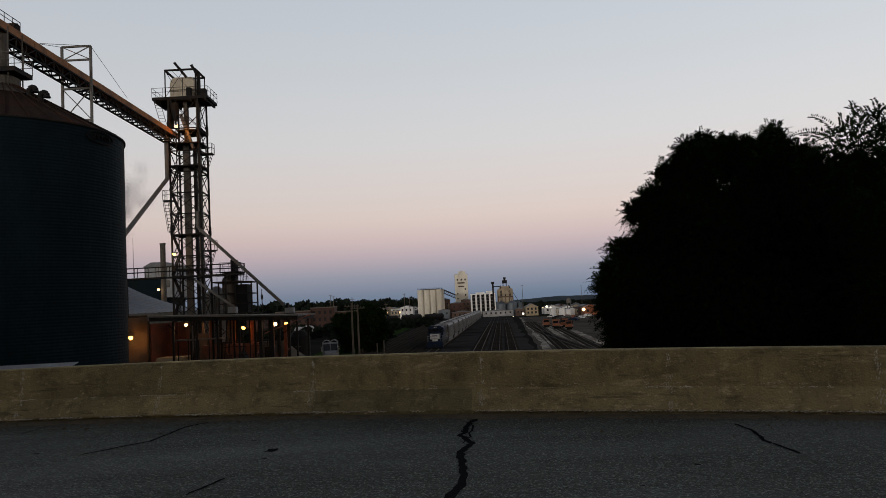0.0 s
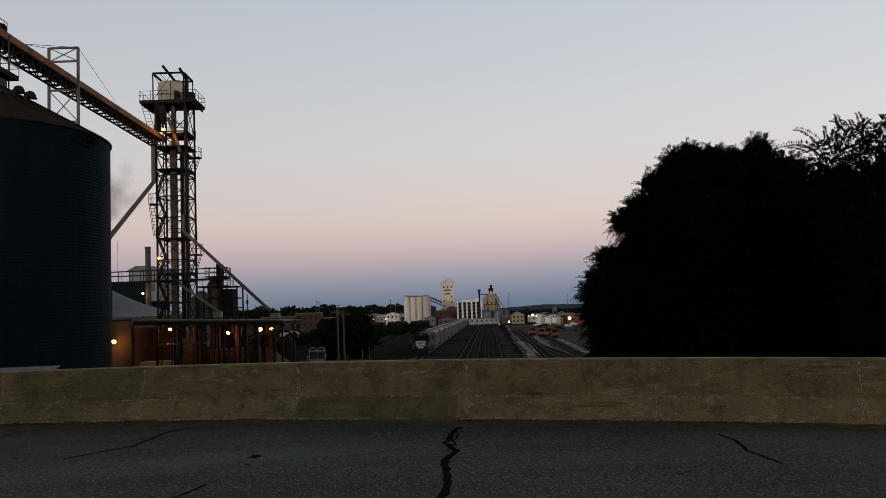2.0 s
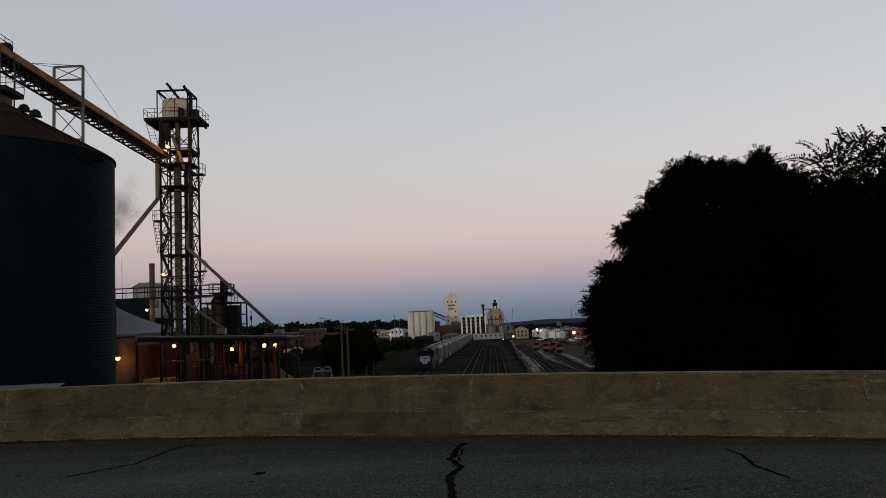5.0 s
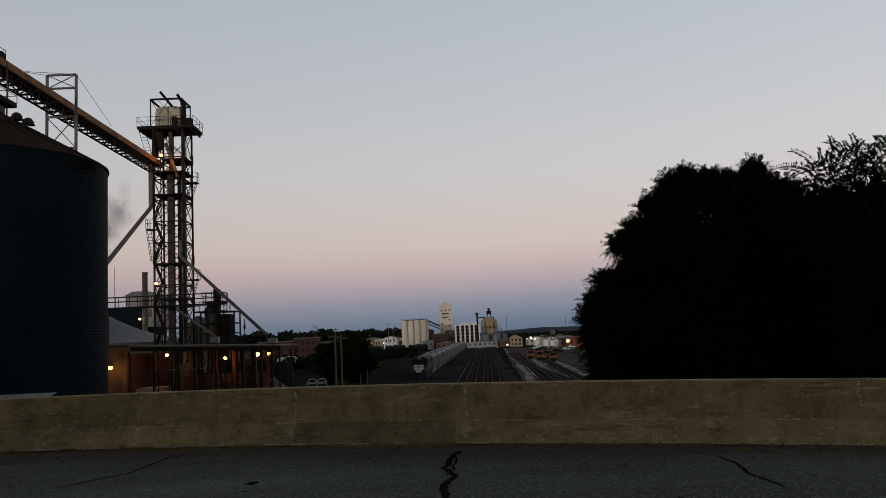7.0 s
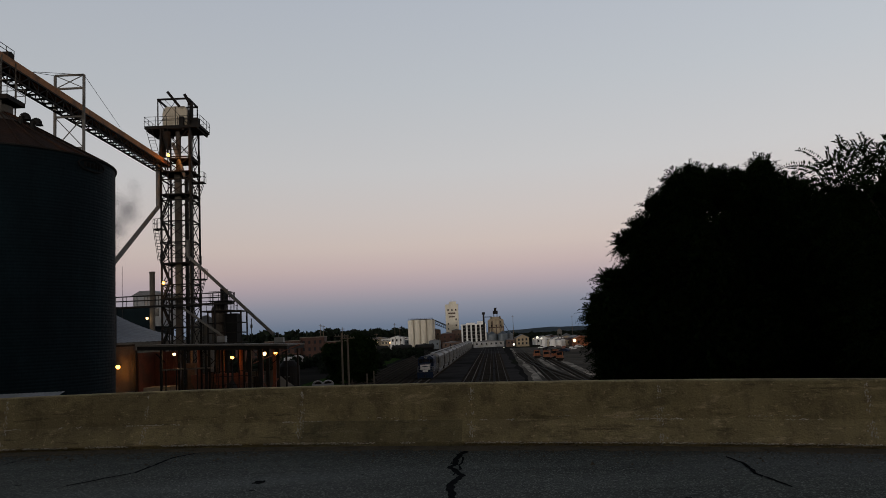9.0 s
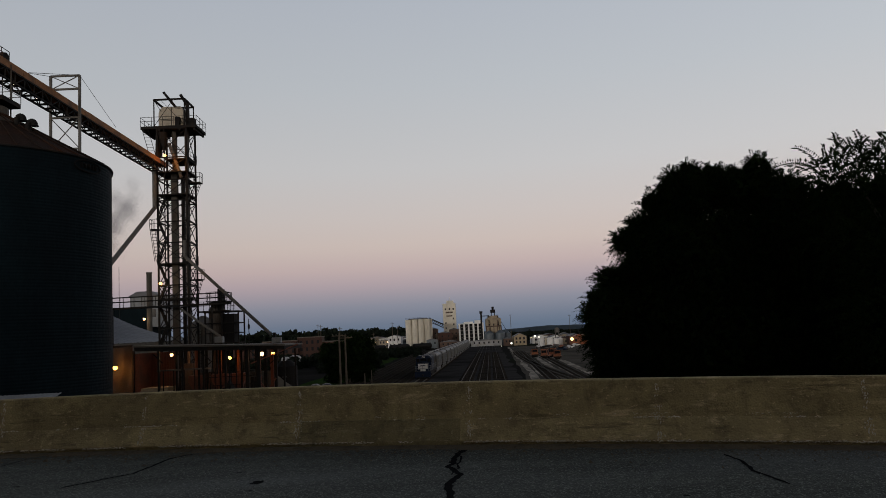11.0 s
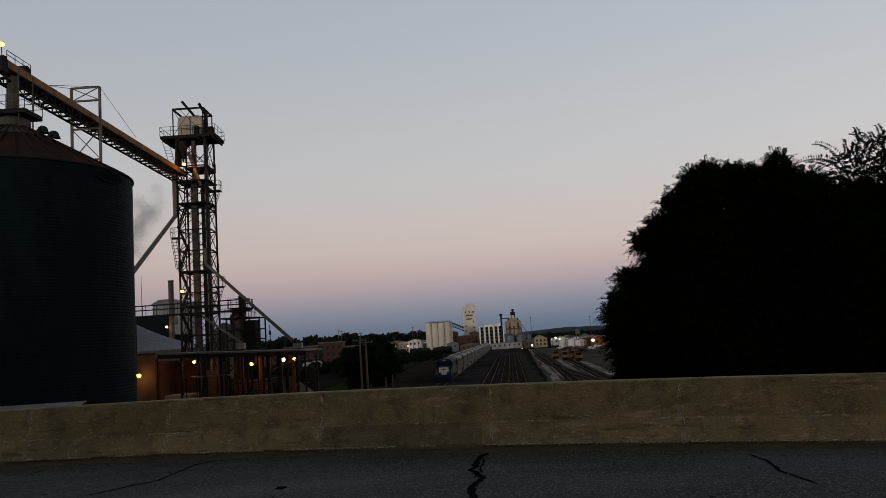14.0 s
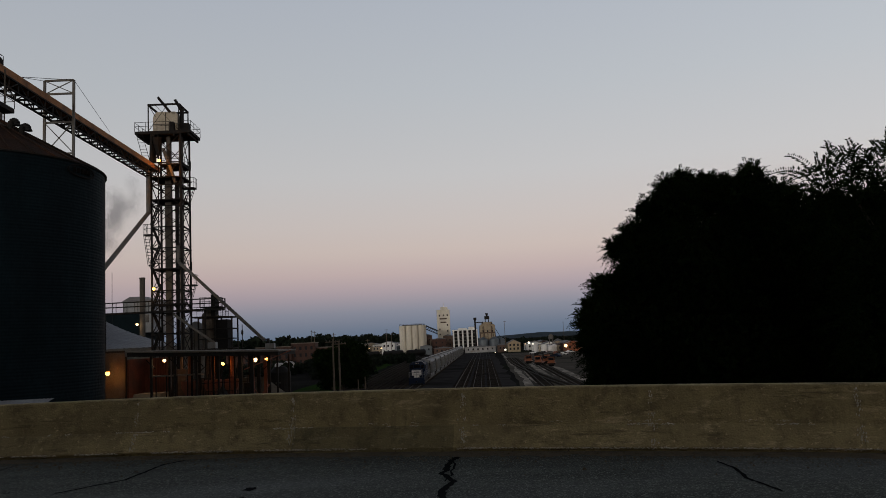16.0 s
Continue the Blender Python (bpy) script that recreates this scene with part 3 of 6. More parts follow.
    deck = part("peak_platform", bm, M_STEEL, t)
    bm = bmesh.new()
    q = PEAK + 1.1
    railing(bm, [(-1.2, -1.3, q), (1.6, -1.3, q), (1.6, 1.3, q), (-1.2, 1.3, q), (-1.2, -1.3, q)])
    part("platform_railing", bm, M_GALV, deck)
    bm = bmesh.new()
    for x, y in ((-1, -1), (1, -1), (1, 1), (-1, 1)):
        rod(bm, (x, y, PEAK - 0.6), (x, y, PEAK + 4.2), 0.06, 6)
    rod(bm, (0, 0, PEAK), (0, 0, PEAK + 4.0), 0.35, 12)
    part("fill_spout", bm, M_LEG, t)
    return t


def make_shelter_roof():
    t = thing("low_shed", "low shed with a pale corrugated metal roof beside the bin", "shed", (-26.9, 47.5, 0))
    bm = bmesh.new()
    n = 80
    rows = [[bm.verts.new((-5.5 + 9.6 * i / n, y, z + (0.03 if i % 2 else 0))) for i in range(n + 1)] for y, z in ((-1.4, 5.15), (1.6, 5.75))]
    for i in range(n):
        bm.faces.new((rows[0][i], rows[0][i + 1], rows[1][i + 1], rows[1][i]))
    part("roof", bm, M_HOPPERTOP, t)
    part("wall", boxes(((-5.3, -1.2, 0), (3.9, -1.05, 5.1)), ((-5.3, 1.3, 0), (3.9, 1.45, 5.6))), M_ROOFGREY, t)


# ---- overhead conveyor ----
def make_conveyor():
    X, Z, Y0, Y1 = -32.7, 30.6, 56.8, 97.2
    t = thing("conveyor_bridge", "long rusty covered conveyor on an open steel truss", "conveyor", (X, 0, Z))
    n = 21
    for k in range(n):
        a, b = Y0 + (Y1 - Y0) * k / n, Y0 + (Y1 - Y0) * (k + 1) / n
        bm = bmesh.new()
        prism(bm, [(-0.5, 0.0), (0.5, 0.0), (0.5, 0.62), (0.0, 0.78), (-0.5, 0.62)], "y", a + 0.02, b - 0.02)
        part("cover_panel", bm, M_RUST, t)
    bm = bmesh.new()
    for x in (-0.5, 0.5):
        for z in (-0.08, -0.95):
            bar(bm, (x, Y0, z), (x, Y1, z), 0.14)
        m = 27
        for i in range(m):
            a, b = Y0 + (Y1 - Y0) * i / m, Y0 + (Y1 - Y0) * (i + 1) / m
            bar(bm, (x, a, -0.08), (x, a, -0.95), 0.08)
            bar(bm, (x, a, -0.95 if i % 2 else -0.08), (x, b, -0.08 if i % 2 else -0.95), 0.08)
    m = 32
    for i in range(m + 1):
        y = Y0 + (Y1 - Y0) * i / m
        bar(bm, (-0.5, y, -0.95), (0.5, y, -0.95), 0.3, 0.1)
    part("truss", bm, M_STEEL, t)
    bm = bmesh.new()
    prism(bm, [(59.9, 0.7), (60.8, 0.7), (60.8, 1.15), (60.4, 1.3), (59.9, 1.15)], "x", -0.3, 0.3)
    part("drive_housing", bm, M_STEEL, t)
    bm = bmesh.new()
    prism(bm, [(56.3, -0.5), (57.1, -0.5), (57.1, 0.5), (56.9, 0.8), (56.5, 0.75), (56.3, 0.4)], "x", -0.55, 0.55)
    part("head_drum_cover", bm, M_STEEL, t, "dark rounded cover of the head drum")
    bm = bmesh.new()
    railing(bm, [(0.45, 57.1, 0.62), (0.45, 60.5, 0.62)], 0.75, 1.2)
    part("handrail", bm, M_STEEL, t)
    # gantry bent that straddles it
    g = thing("conveyor_bent", "grey steel portal frame straddling the conveyor", "frame", (-32.05, 69.6, 0))
    for x in (-1.3, 1.3):
        bm = bmesh.new()
        bar(bm, (x, 0, 0), (x, 0, 33.1), 0.2)
        part("post", bm, M_GALV, g)
    for z in (33.1, 31.85, 29.2, 26.3):
        bm = bmesh.new()
        bar(bm, (-1.3, 0, z), (1.3, 0, z), 0.16)
        part("cross_beam", bm, M_GALV, g)
    for a, b in (((-1.3, 31.85), (1.3, 33.1)), ((-1.3, 33.1), (1.3, 31.85)), ((-1.3, 29.2), (1.3, 26.3)), ((-1.3, 26.3), (1.3, 29.2)), ((-1.3, 26.3), (1.3, 23)), ((-1.3, 23), (1.3, 26.3))):
        bm = bmesh.new()
        bar(bm, (a[0], 0, a[1]), (b[0], 0, b[1]), 0.07)
        part("cross_brace", bm, M_GALV, g)
    for p, q in (((1.3, 0, 33.1), (0.0, 11.5, 31.4)), ((1.3, 0, 33.1), (-0.3, -5.9, 31.4)), ((-1.3, 0, 33.1), (-0.5, -5.9, 31.4))):
        bm = bmesh.new()
        rod(bm, p, q, 0.022, 4)
        part("stay_cable", bm, M_STEEL, g)


# ---- bucket elevator tower ----
def make_tower():
    cx, cy = -30.8, 97.0
    hw, hd, TOP = 1.8, 1.8, 35.0
    t = thing("elevator_tower", "tall dark steel lattice tower with grain elevator legs", "tower", (cx, cy, 0))
    for x in (-hw, hw):
        for y in (-hd, hd):
            bm = bmesh.new()
            bar(bm, (x, y, 0), (x, y, TOP), 0.2)
            part("corner_post", bm, M_STEEL, t)
    levels = [0, 2.6, 5.2, 7.8, 10.4, 13.0, 15.6, 18.2, 20.8, 23.4, 26.0, 28.6, 31.4, TOP]
    for a, b in zip(levels, levels[1:]):
        bm = bmesh.new()
        c = [(-hw, -hd), (hw, -hd), (hw, hd), (-hw, hd)]
        for (x0, y0), (x1, y1) in zip(c, c[1:] + c[:1]):
            bar(bm, (x0, y0, b), (x1, y1, b), 0.14)
            bar(bm, (x0, y0, a), (x1, y1, b), 0.08)
            bar(bm, (x1, y1, a), (x0, y0, b), 0.08)
        bar(bm, (-0.95, -hd, a), (-0.95, -hd, b), 0.1)
        part("brace_frame", bm, M_STEEL, t)
    # elevator leg casings
    for x, y, w, m, top in ((-0.1, -0.6, 0.37, M_LEG, 30.0), (-0.05, -0.5, 0.24, M_LEG, TOP), (0.72, 0.1, 0.16, M_STEEL, 30.0), (1.42, -0.4, 0.19, M_LEG, TOP)):
        bm = bmesh.new()
        box(bm, (x - w, y - 0.3, 0), (x + w, y + 0.3, top))
        z = 1.5
        while z < top:
            box(bm, (x - w - 0.05, y - 0.34, z), (x + w + 0.05, y + 0.34, z + 0.09))
            z += 3.0
        part("leg_casing", bm, m, t)
    # zigzag stairs inside the left bay
    bm = bmesh.new()
    for i in range(10):
        z = 0.4 + 2.6 * i
        x0, x1 = (-1.95, -0.95) if i % 2 else (-0.95, -1.95)
        for y in (-1.7, -1.1):
            bar(bm, (x0, y, z), (x1, y, z + 2.6), 0.1, 0.16)
        for k in range(9):
            f = (k + .5) / 9
            box(bm, (x0 + (x1 - x0) * f - 0.1, -1.7, z + 2.6 * f - 0.02), (x0 + (x1 - x0) * f + 0.1, -1.1, z + 2.6 * f + 0.02))
    part("stair", bm, M_STEEL, t)
    # landings
    for z, x0, x1 in ((31.2, -0.8, 1.9), (29.6, -2.0, 2.0), (26.8, -1.9, 1.9), (18.3, -1.9, 1.9), (14.0, -1.9, 1.9)):
        bm = boxes(((x0, -2.0, z - 0.14), (x1, 2.0, z)))
        part("landing", bm, M_STEEL, t)
    for z, x0, x1 in ((31.2, -0.8, 1.9), (18.3, -1.9, 1.9)):
        bm = bmesh.new()
        railing(bm, [(x0, -2.0, z), (x1, -2.0, z), (x1, 2.0, z)])
        part("landing_railing", bm, M_STEEL, t)
    # side balconies with caged ladders
    for x0, x1, z, zl in ((1.8, 3.3, 28.2, 25.4), (-2.9, -1.8, 22.6, 18.6), (1.8, 3.3, 16.2, 13.0)):
        bm = boxes(((x0, -1.6, z - 0.12), (x1, -0.4, z)))
        bal = part("balcony", bm, M_STEEL, t)
        bm = bmesh.new()
        xo = x1 if x0 > 0 else x0
        xi = x0 if x0 > 0 else x1
        railing(bm, [(xi, -1.6, z), (xo, -1.6, z), (xo, -0.4, z)], 1.2, 0.6)
        part("balcony_railing", bm, M_STEEL, bal)
        bm = bmesh.new()
        ladder(bm, (xi + (0.25 if x0 > 0 else -0.25), -1.0, zl), (xo - (0.3 if x0 > 0 else -0.3), -1.0, z), 0.6)
        ladder(bm, (xi + (0.25 if x0 > 0 else -0.25), -1.5, zl), (xo - (0.3 if x0 > 0 else -0.3), -1.5, z), 0.6)
        part("balcony_ladder", bm, M_STEEL, bal)
    # head platform and drive house
    bm = boxes(((-3.75, -2.0, TOP), (3.1, 2.2, TOP + 0.35)))
    for x in (-3.4, -1.5, 1.0, 2.8):
        box(bm, (x - 0.1, -1.9, TOP - 0.3), (x + 0.1, 2.1, TOP))
    head = part("head_platform", bm, M_STEEL, t)
    bm = bmesh.new()
    q = TOP + 0.35
    railing(bm, [(-3.75, -2.0, q), (3.1, -2.0, q), (3.1, 2.2, q), (-3.75, 2.2, q), (-3.75, -2.0, q)], 1.15)
    part("platform_railing", bm, M_STEEL, head)
    bm = bmesh.new()
    prism(bm, [(-1.75, q), (1.3, q), (1.3, q + 2.1), (1.0, q + 2.6), (-1.25, q + 2.6), (-1.6, q + 2.3), (-1.75, q + 1.8)], "y", -1.3, 1.4)
    house = part("drive_house", bm, M_CREAM, t, "cream sheet-metal drive house", bevel=0.04)
    bm = boxes(((-1.79, -1.33, q + 0.95), (1.34, 1.43, q + 1.02)), ((-0.2, -1.34, q), (-0.1, 1.44, q + 2.5)))
    part("seam", bm, M_LEG, house)
    bm = boxes(((0.45, -1.9, q), (1.0, -1.35, q + 1.1)), ((1.7, -1.5, q), (2.7, -0.6, q + 1.0)), ((1.4, -0.7, q), (1.8, -0.3, q + 3.4)))
    part("drive_motor", bm, M_STEEL, t)
    bm = bmesh.new()
    X0, X1, Y0, Y1, H = -2.1, 1.65, -1.9, 1.9, 3.35
    for x, y in ((X0, Y0), (X1, Y0), (X0, Y1), (X1, Y1)):
        bar(bm, (x, y, q), (x, y, q + H), 0.12)
    for a, b in (((X0, Y0), (X1, Y0)), ((X1, Y0), (X1, Y1)), ((X1, Y1), (X0, Y1)), ((X0, Y1), (X0, Y0))):
        bar(bm, (*a, q + H), (*b, q + H), 0.2)
    bar(bm, (X0, Y0, q + H), (-1.2, Y0, q + 1.8), 0.06)
    bar(bm, (-1.3, Y0, q + H), (X1, Y0, q), 0.05)
    bar(bm, (X0, Y0, q), (0.3, Y0, q + H), 0.05)
    part("hoist_frame", bm, M_STEEL, t)
    for p0, p1 in (((-0.75, -2.4, q + 4.15), (0.55, -1.8, q + 2.35)), ((1.3, -2.3, q + 3.8), (2.0, -1.7, q + 2.4))):
        bm = bmesh.new()
        bar(bm, p0, p1, 0.26)
        part("hoist_beam", bm, M_STEEL, t)
    # ladder from the head platform to the conveyor
    bm = bmesh.new()
    ladder(bm, (-2.0, -1.9, 30.4), (-3.2, -1.9, TOP), 0.75)
    part("access_ladder", bm, M_STEEL, t)
    # head discharge spouts over the conveyor
    bm = bmesh.new()
    rod(bm, (-1.7, -1.2, 34.8), (-1.9, -1.0, 31.6), 0.42, 10)
    rod(bm, (-1.2, -1.5, 34.6), (-1.0, -1.4, 32.4), 0.6, 10, 0.25)
    part("discharge_spout", bm, M_STEEL, t)
    bm = bmesh.new()
    rod(bm, (-0.4, -1.6, 33.2), (1.1, -1.7, 28.8), 0.22, 8)
    part("turn_head_spout", bm, M_GALV, t, "grey galvanised spout lit by the head lamp")
    # downspouts
    bm = bmesh.new()
    rod(bm, (-2.05, -2.2, 30.4), (-2.05, -2.2, 25.0), 0.26, 10)
    rod(bm, (-2.05, -2.2, 25.1), (-1.05, -19.0, 16.2), 0.24, 10)
    rod(bm, (-1.05, -19.0, 16.2), (0.4, -31.5, 13.6), 0.24, 10)
    part("bin_downspout", bm, M_GALV, t)
    bm = bmesh.new()
    rod(bm, (1.4, -1.8, 19.0), (12.7, -7.6, 9.0), 0.19, 10)
    rod(bm, (1.4, -1.8, 21.0), (1.4, -1.8, 18.9), 0.24, 10)
    part("loading_downspout", bm, M_GALV, t)
    bm = bmesh.new()
    rod(bm, (1.0, -2.4, 12.6), (6.9, -7.0, 9.0), 0.15, 8)
    part("short_downspout", bm, M_GALV, t)
    return t


def make_lamp(at, r, mat, watts, col, label, arm=(0, 0.6, 0.3), off=(0, -0.75, -0.1)):
    t = thing("yard_lamp", label, "lamp", at, group="works lamps")
    bm = bmesh.new()
    lathe(bm, [(r * 0.3, 0.75 * r), (r * 0.6, 0.68 * r), (r * 0.75, 0.4 * r), (r * 0.6, 0.45 * r)], 14)
    part("shade", bm, M_STEEL, t)
    bm = bmesh.new()
    bmesh.ops.create_uvsphere(bm, u_segments=14, v_segments=8, radius=r * 0.92)
    part("bulb", bm, mat, t, "glowing bulb", smooth=True, at=(0, 0, -0.25 * r))
    bm = bmesh.new()
    rod(bm, (0, 0, 0.5 * r), arm, 0.04, 6)
    part("bracket", bm, M_STEEL, t)
    if watts:
        lamp((at[0] + off[0], at[1] + off[1], at[2] + off[2] - r), watts, col, r)
    return t


# ---- loading shed under the tower ----
def make_loading_shed():
    t = thing("loading_shed", "open truck loading shed with flat canopy and rusty red walls", "shed", (-23.3, 85, 0))
    bm = bmesh.new()
    prism(bm, [(-6.6, 8.42), (8.6, 7.82), (8.6, 7.97), (-6.6, 8.57)], "y", -5.5, 5.2)
    roof = part("canopy", bm, M_CANOPY, t, "flat canopy with a pale edge")
    bm = bmesh.new()
    prism(bm, [(-6.5, 8.02), (8.5, 7.44), (8.5, 7.815), (-6.5, 8.41)], "y", -5.4, 5.1)
    part("canopy_underside", bm, M_STEEL, roof)
    for k in range(22):
        x = -10.9 + k * 0.11
        part("wall_rib", boxes(((x, -0.5, 0), (x + 0.06, -0.38, 8.5))), M_LEG, t)
    part("end_wall", boxes(((-11.0, -0.4, 0), (-8.5, -0.25, 8.55))), M_ROOFGREY, t, "ribbed galvanised end wall")
    part("end_wall_trim", boxes(((-11.05, -0.55, 8.5), (-8.62, -0.2, 8.7)), ((-8.55, -0.55, 0), (-8.4, -0.2, 8.05))), M_STEEL, t)
    part("back_wall", boxes(((-8.4, 4.6, 0), (-5.6, 4.8, 7.75))), M_REDWALL, t, "rust-red sheet wall")
    part("side_wall", boxes(((-8.4, -0.2, 0), (-8.25, 4.6, 7.75))), M_REDWALL, t)
    for k in range(9):
        x = -8.2 + k * 0.3
        part("wall_rib", boxes(((x, 4.52, 0), (x + 0.07, 4.6, 7.7))), M_REDWALL, t)
    part("inner_wall", boxes(((-5.5, 4.2, 0), (-5.35, 4.9, 7.75)), ((-3.5, 4.7, 0), (-1.0, 4.85, 5.2))), M_BROWN, t)
    part("rear_panel", boxes(((1.6, 6.0, 0), (5.4, 6.15, 5.0))), M_GALV, t, "pale sheet panel behind the posts")
    part("loading_dock", boxes(((-6.9, -2.6, 3.55), (-4.1, 0.4, 4.15)), ((-6.95, -2.7, 3.8), (-4.05, -2.62, 3.9))), M_STONE, t, "pale timber dock deck", bevel=0.03)
    part("dock_base", boxes(((-6.7, -2.4, 0), (-4.3, 0.3, 3.55))), M_BROWN, t)
    xs = [-5.0, -4.3, -3.2, -1.9, -0.9, 0.2, 1.3, 2.4, 3.5, 4.6, 5.3, 5.75, 7.9]
    for i, x in enumerate(xs):
        w = 0.17 if x in (4.6, 5.3, 5.75) else 0.09
        for y in ((-4.8, 3.9) if i % 2 else (-2.6, 4.2)):
            part("post", boxes(((x - w, y - w, 0), (x + w, y + w, 7.9 - x * 0.039 - 0.14))), M_REDWALL if x == 5.3 else M_STEEL, t)
    part("catwalk", boxes(((-4.6, -4.5, 5.85), (0.6, -3.7, 6.0))), M_CANOPY, t)
    bm = bmesh.new()
    railing(bm, [(0.6, -4.5, 4.4), (5.2, -4.5, 4.4)], 1.1, 0.55, 0.035)
    railing(bm, [(0.6, -3.0, 3.0), (5.2, -3.0, 3.0)], 1.1, 0.45, 0.03)
    for k in range(9):
        bar(bm, (-3.9 + k * 1.05, -4.6, 2.0), (-3.9 + k * 1.05, -4.6, 5.9), 0.09)
    for k in range(6):
        bar(bm, (-4.4 + k * 1.7, 0.5, 0), (-3.6 + k * 1.7, 0.5, 7.7), 0.1)
    part("inner_railing", bm, M_STEEL, t)
    for x in (-1.4, 1.0, 3.0):
        bm = bmesh.new()
        prism(bm, [(x - 0.75, 5.2), (x + 0.75, 5.2), (x + 0.75, 4.5), (x + 0.25, 3.7), (x - 0.25, 3.7), (x - 0.75, 4.5)], "y", -2.2, -1.0)
        part("load_hopper", bm, M_REDWALL, t, "rusty orange load hopper")
        bm = bmesh.new()
        rod(bm, (x, -1.6, 7.8), (x, -1.6, 5.2), 0.22, 10)
        part("hopper_spout", bm, M_REDWALL, t)
    for x, y, m in ((-3.1, 1.2, M_BROWN), (0.2, 2.6, M_STEEL), (2.1, 3.0, M_BROWN), (4.0, 2.2, M_STEEL), (-0.9, 3.4, M_BROWN)):
        bm = bmesh.new()
        box(bm, (x - 0.55, y - 0.5, 0), (x + 0.55, y + 0.5, 4.6 + (x % 1) * 2))
        box(bm, (x - 0.65, y - 0.6, 3.0), (x + 0.65, y + 0.6, 3.2))
        rod(bm, (x, y, 4.4), (x, y, 7.7), 0.16, 8)
        part("machinery_cabinet", bm, m, t, "dark grain-handling machinery")
    for k in range(5):
        for p, q in (((-4.8 + k * 2.4, 4.0, 5.6), (-2.4 + k * 2.4, 4.0, 7.7)), ((-4.8 + k * 2.4, -4.8, 7.6), (-3.9 + k * 2.4, -4.8, 6.7))):
            bm = bmesh.new()
            bar(bm, p, q, 0.09)
            part("knee_brace", bm, M_STEEL, t)
    bm = bmesh.new()
    bar(bm, (5.0, -4.9, 6.2), (9.6, -4.0, 7.9), 0.12)
    bar(bm, (5.6, -4.5, 2.2), (7.4, -4.5, 4.6), 0.12)
    bar(bm, (5.6, -4.5, 4.6), (7.2, -4.5, 2.4), 0.1)
    part("loading_arm", bm, M_REDWALL, t)
    # roof boxes
    h = thing("roof_hopper", "grey steel surge hopper on the canopy roof", "hopper", (-17.4, 88.9, 8.0))
    part("body", boxes(((-0.45, -0.45, 0.25), (0.55, 0.45, 0.85))), M_HOPPER, h, bevel=0.03)
    part("frame", boxes(((-0.5, -0.5, 0), (0.6, 0.5, 0.25)), ((-0.3, -0.3, 0.85), (-0.05, 0.3, 1.4))), M_STEEL, h)
    h = thing("roof_box", "grey painted steel box on the canopy roof", "box", (-23.4, 88.0, 8.36))
    part("body", boxes(((-0.55, -0.5, 0.12), (0.3, 0.5, 0.8))), M_HOPPER, h, bevel=0.03)
    part("skid", boxes(((-0.6, -0.55, 0), (0.35, 0.55, 0.12))), M_STEEL, h)


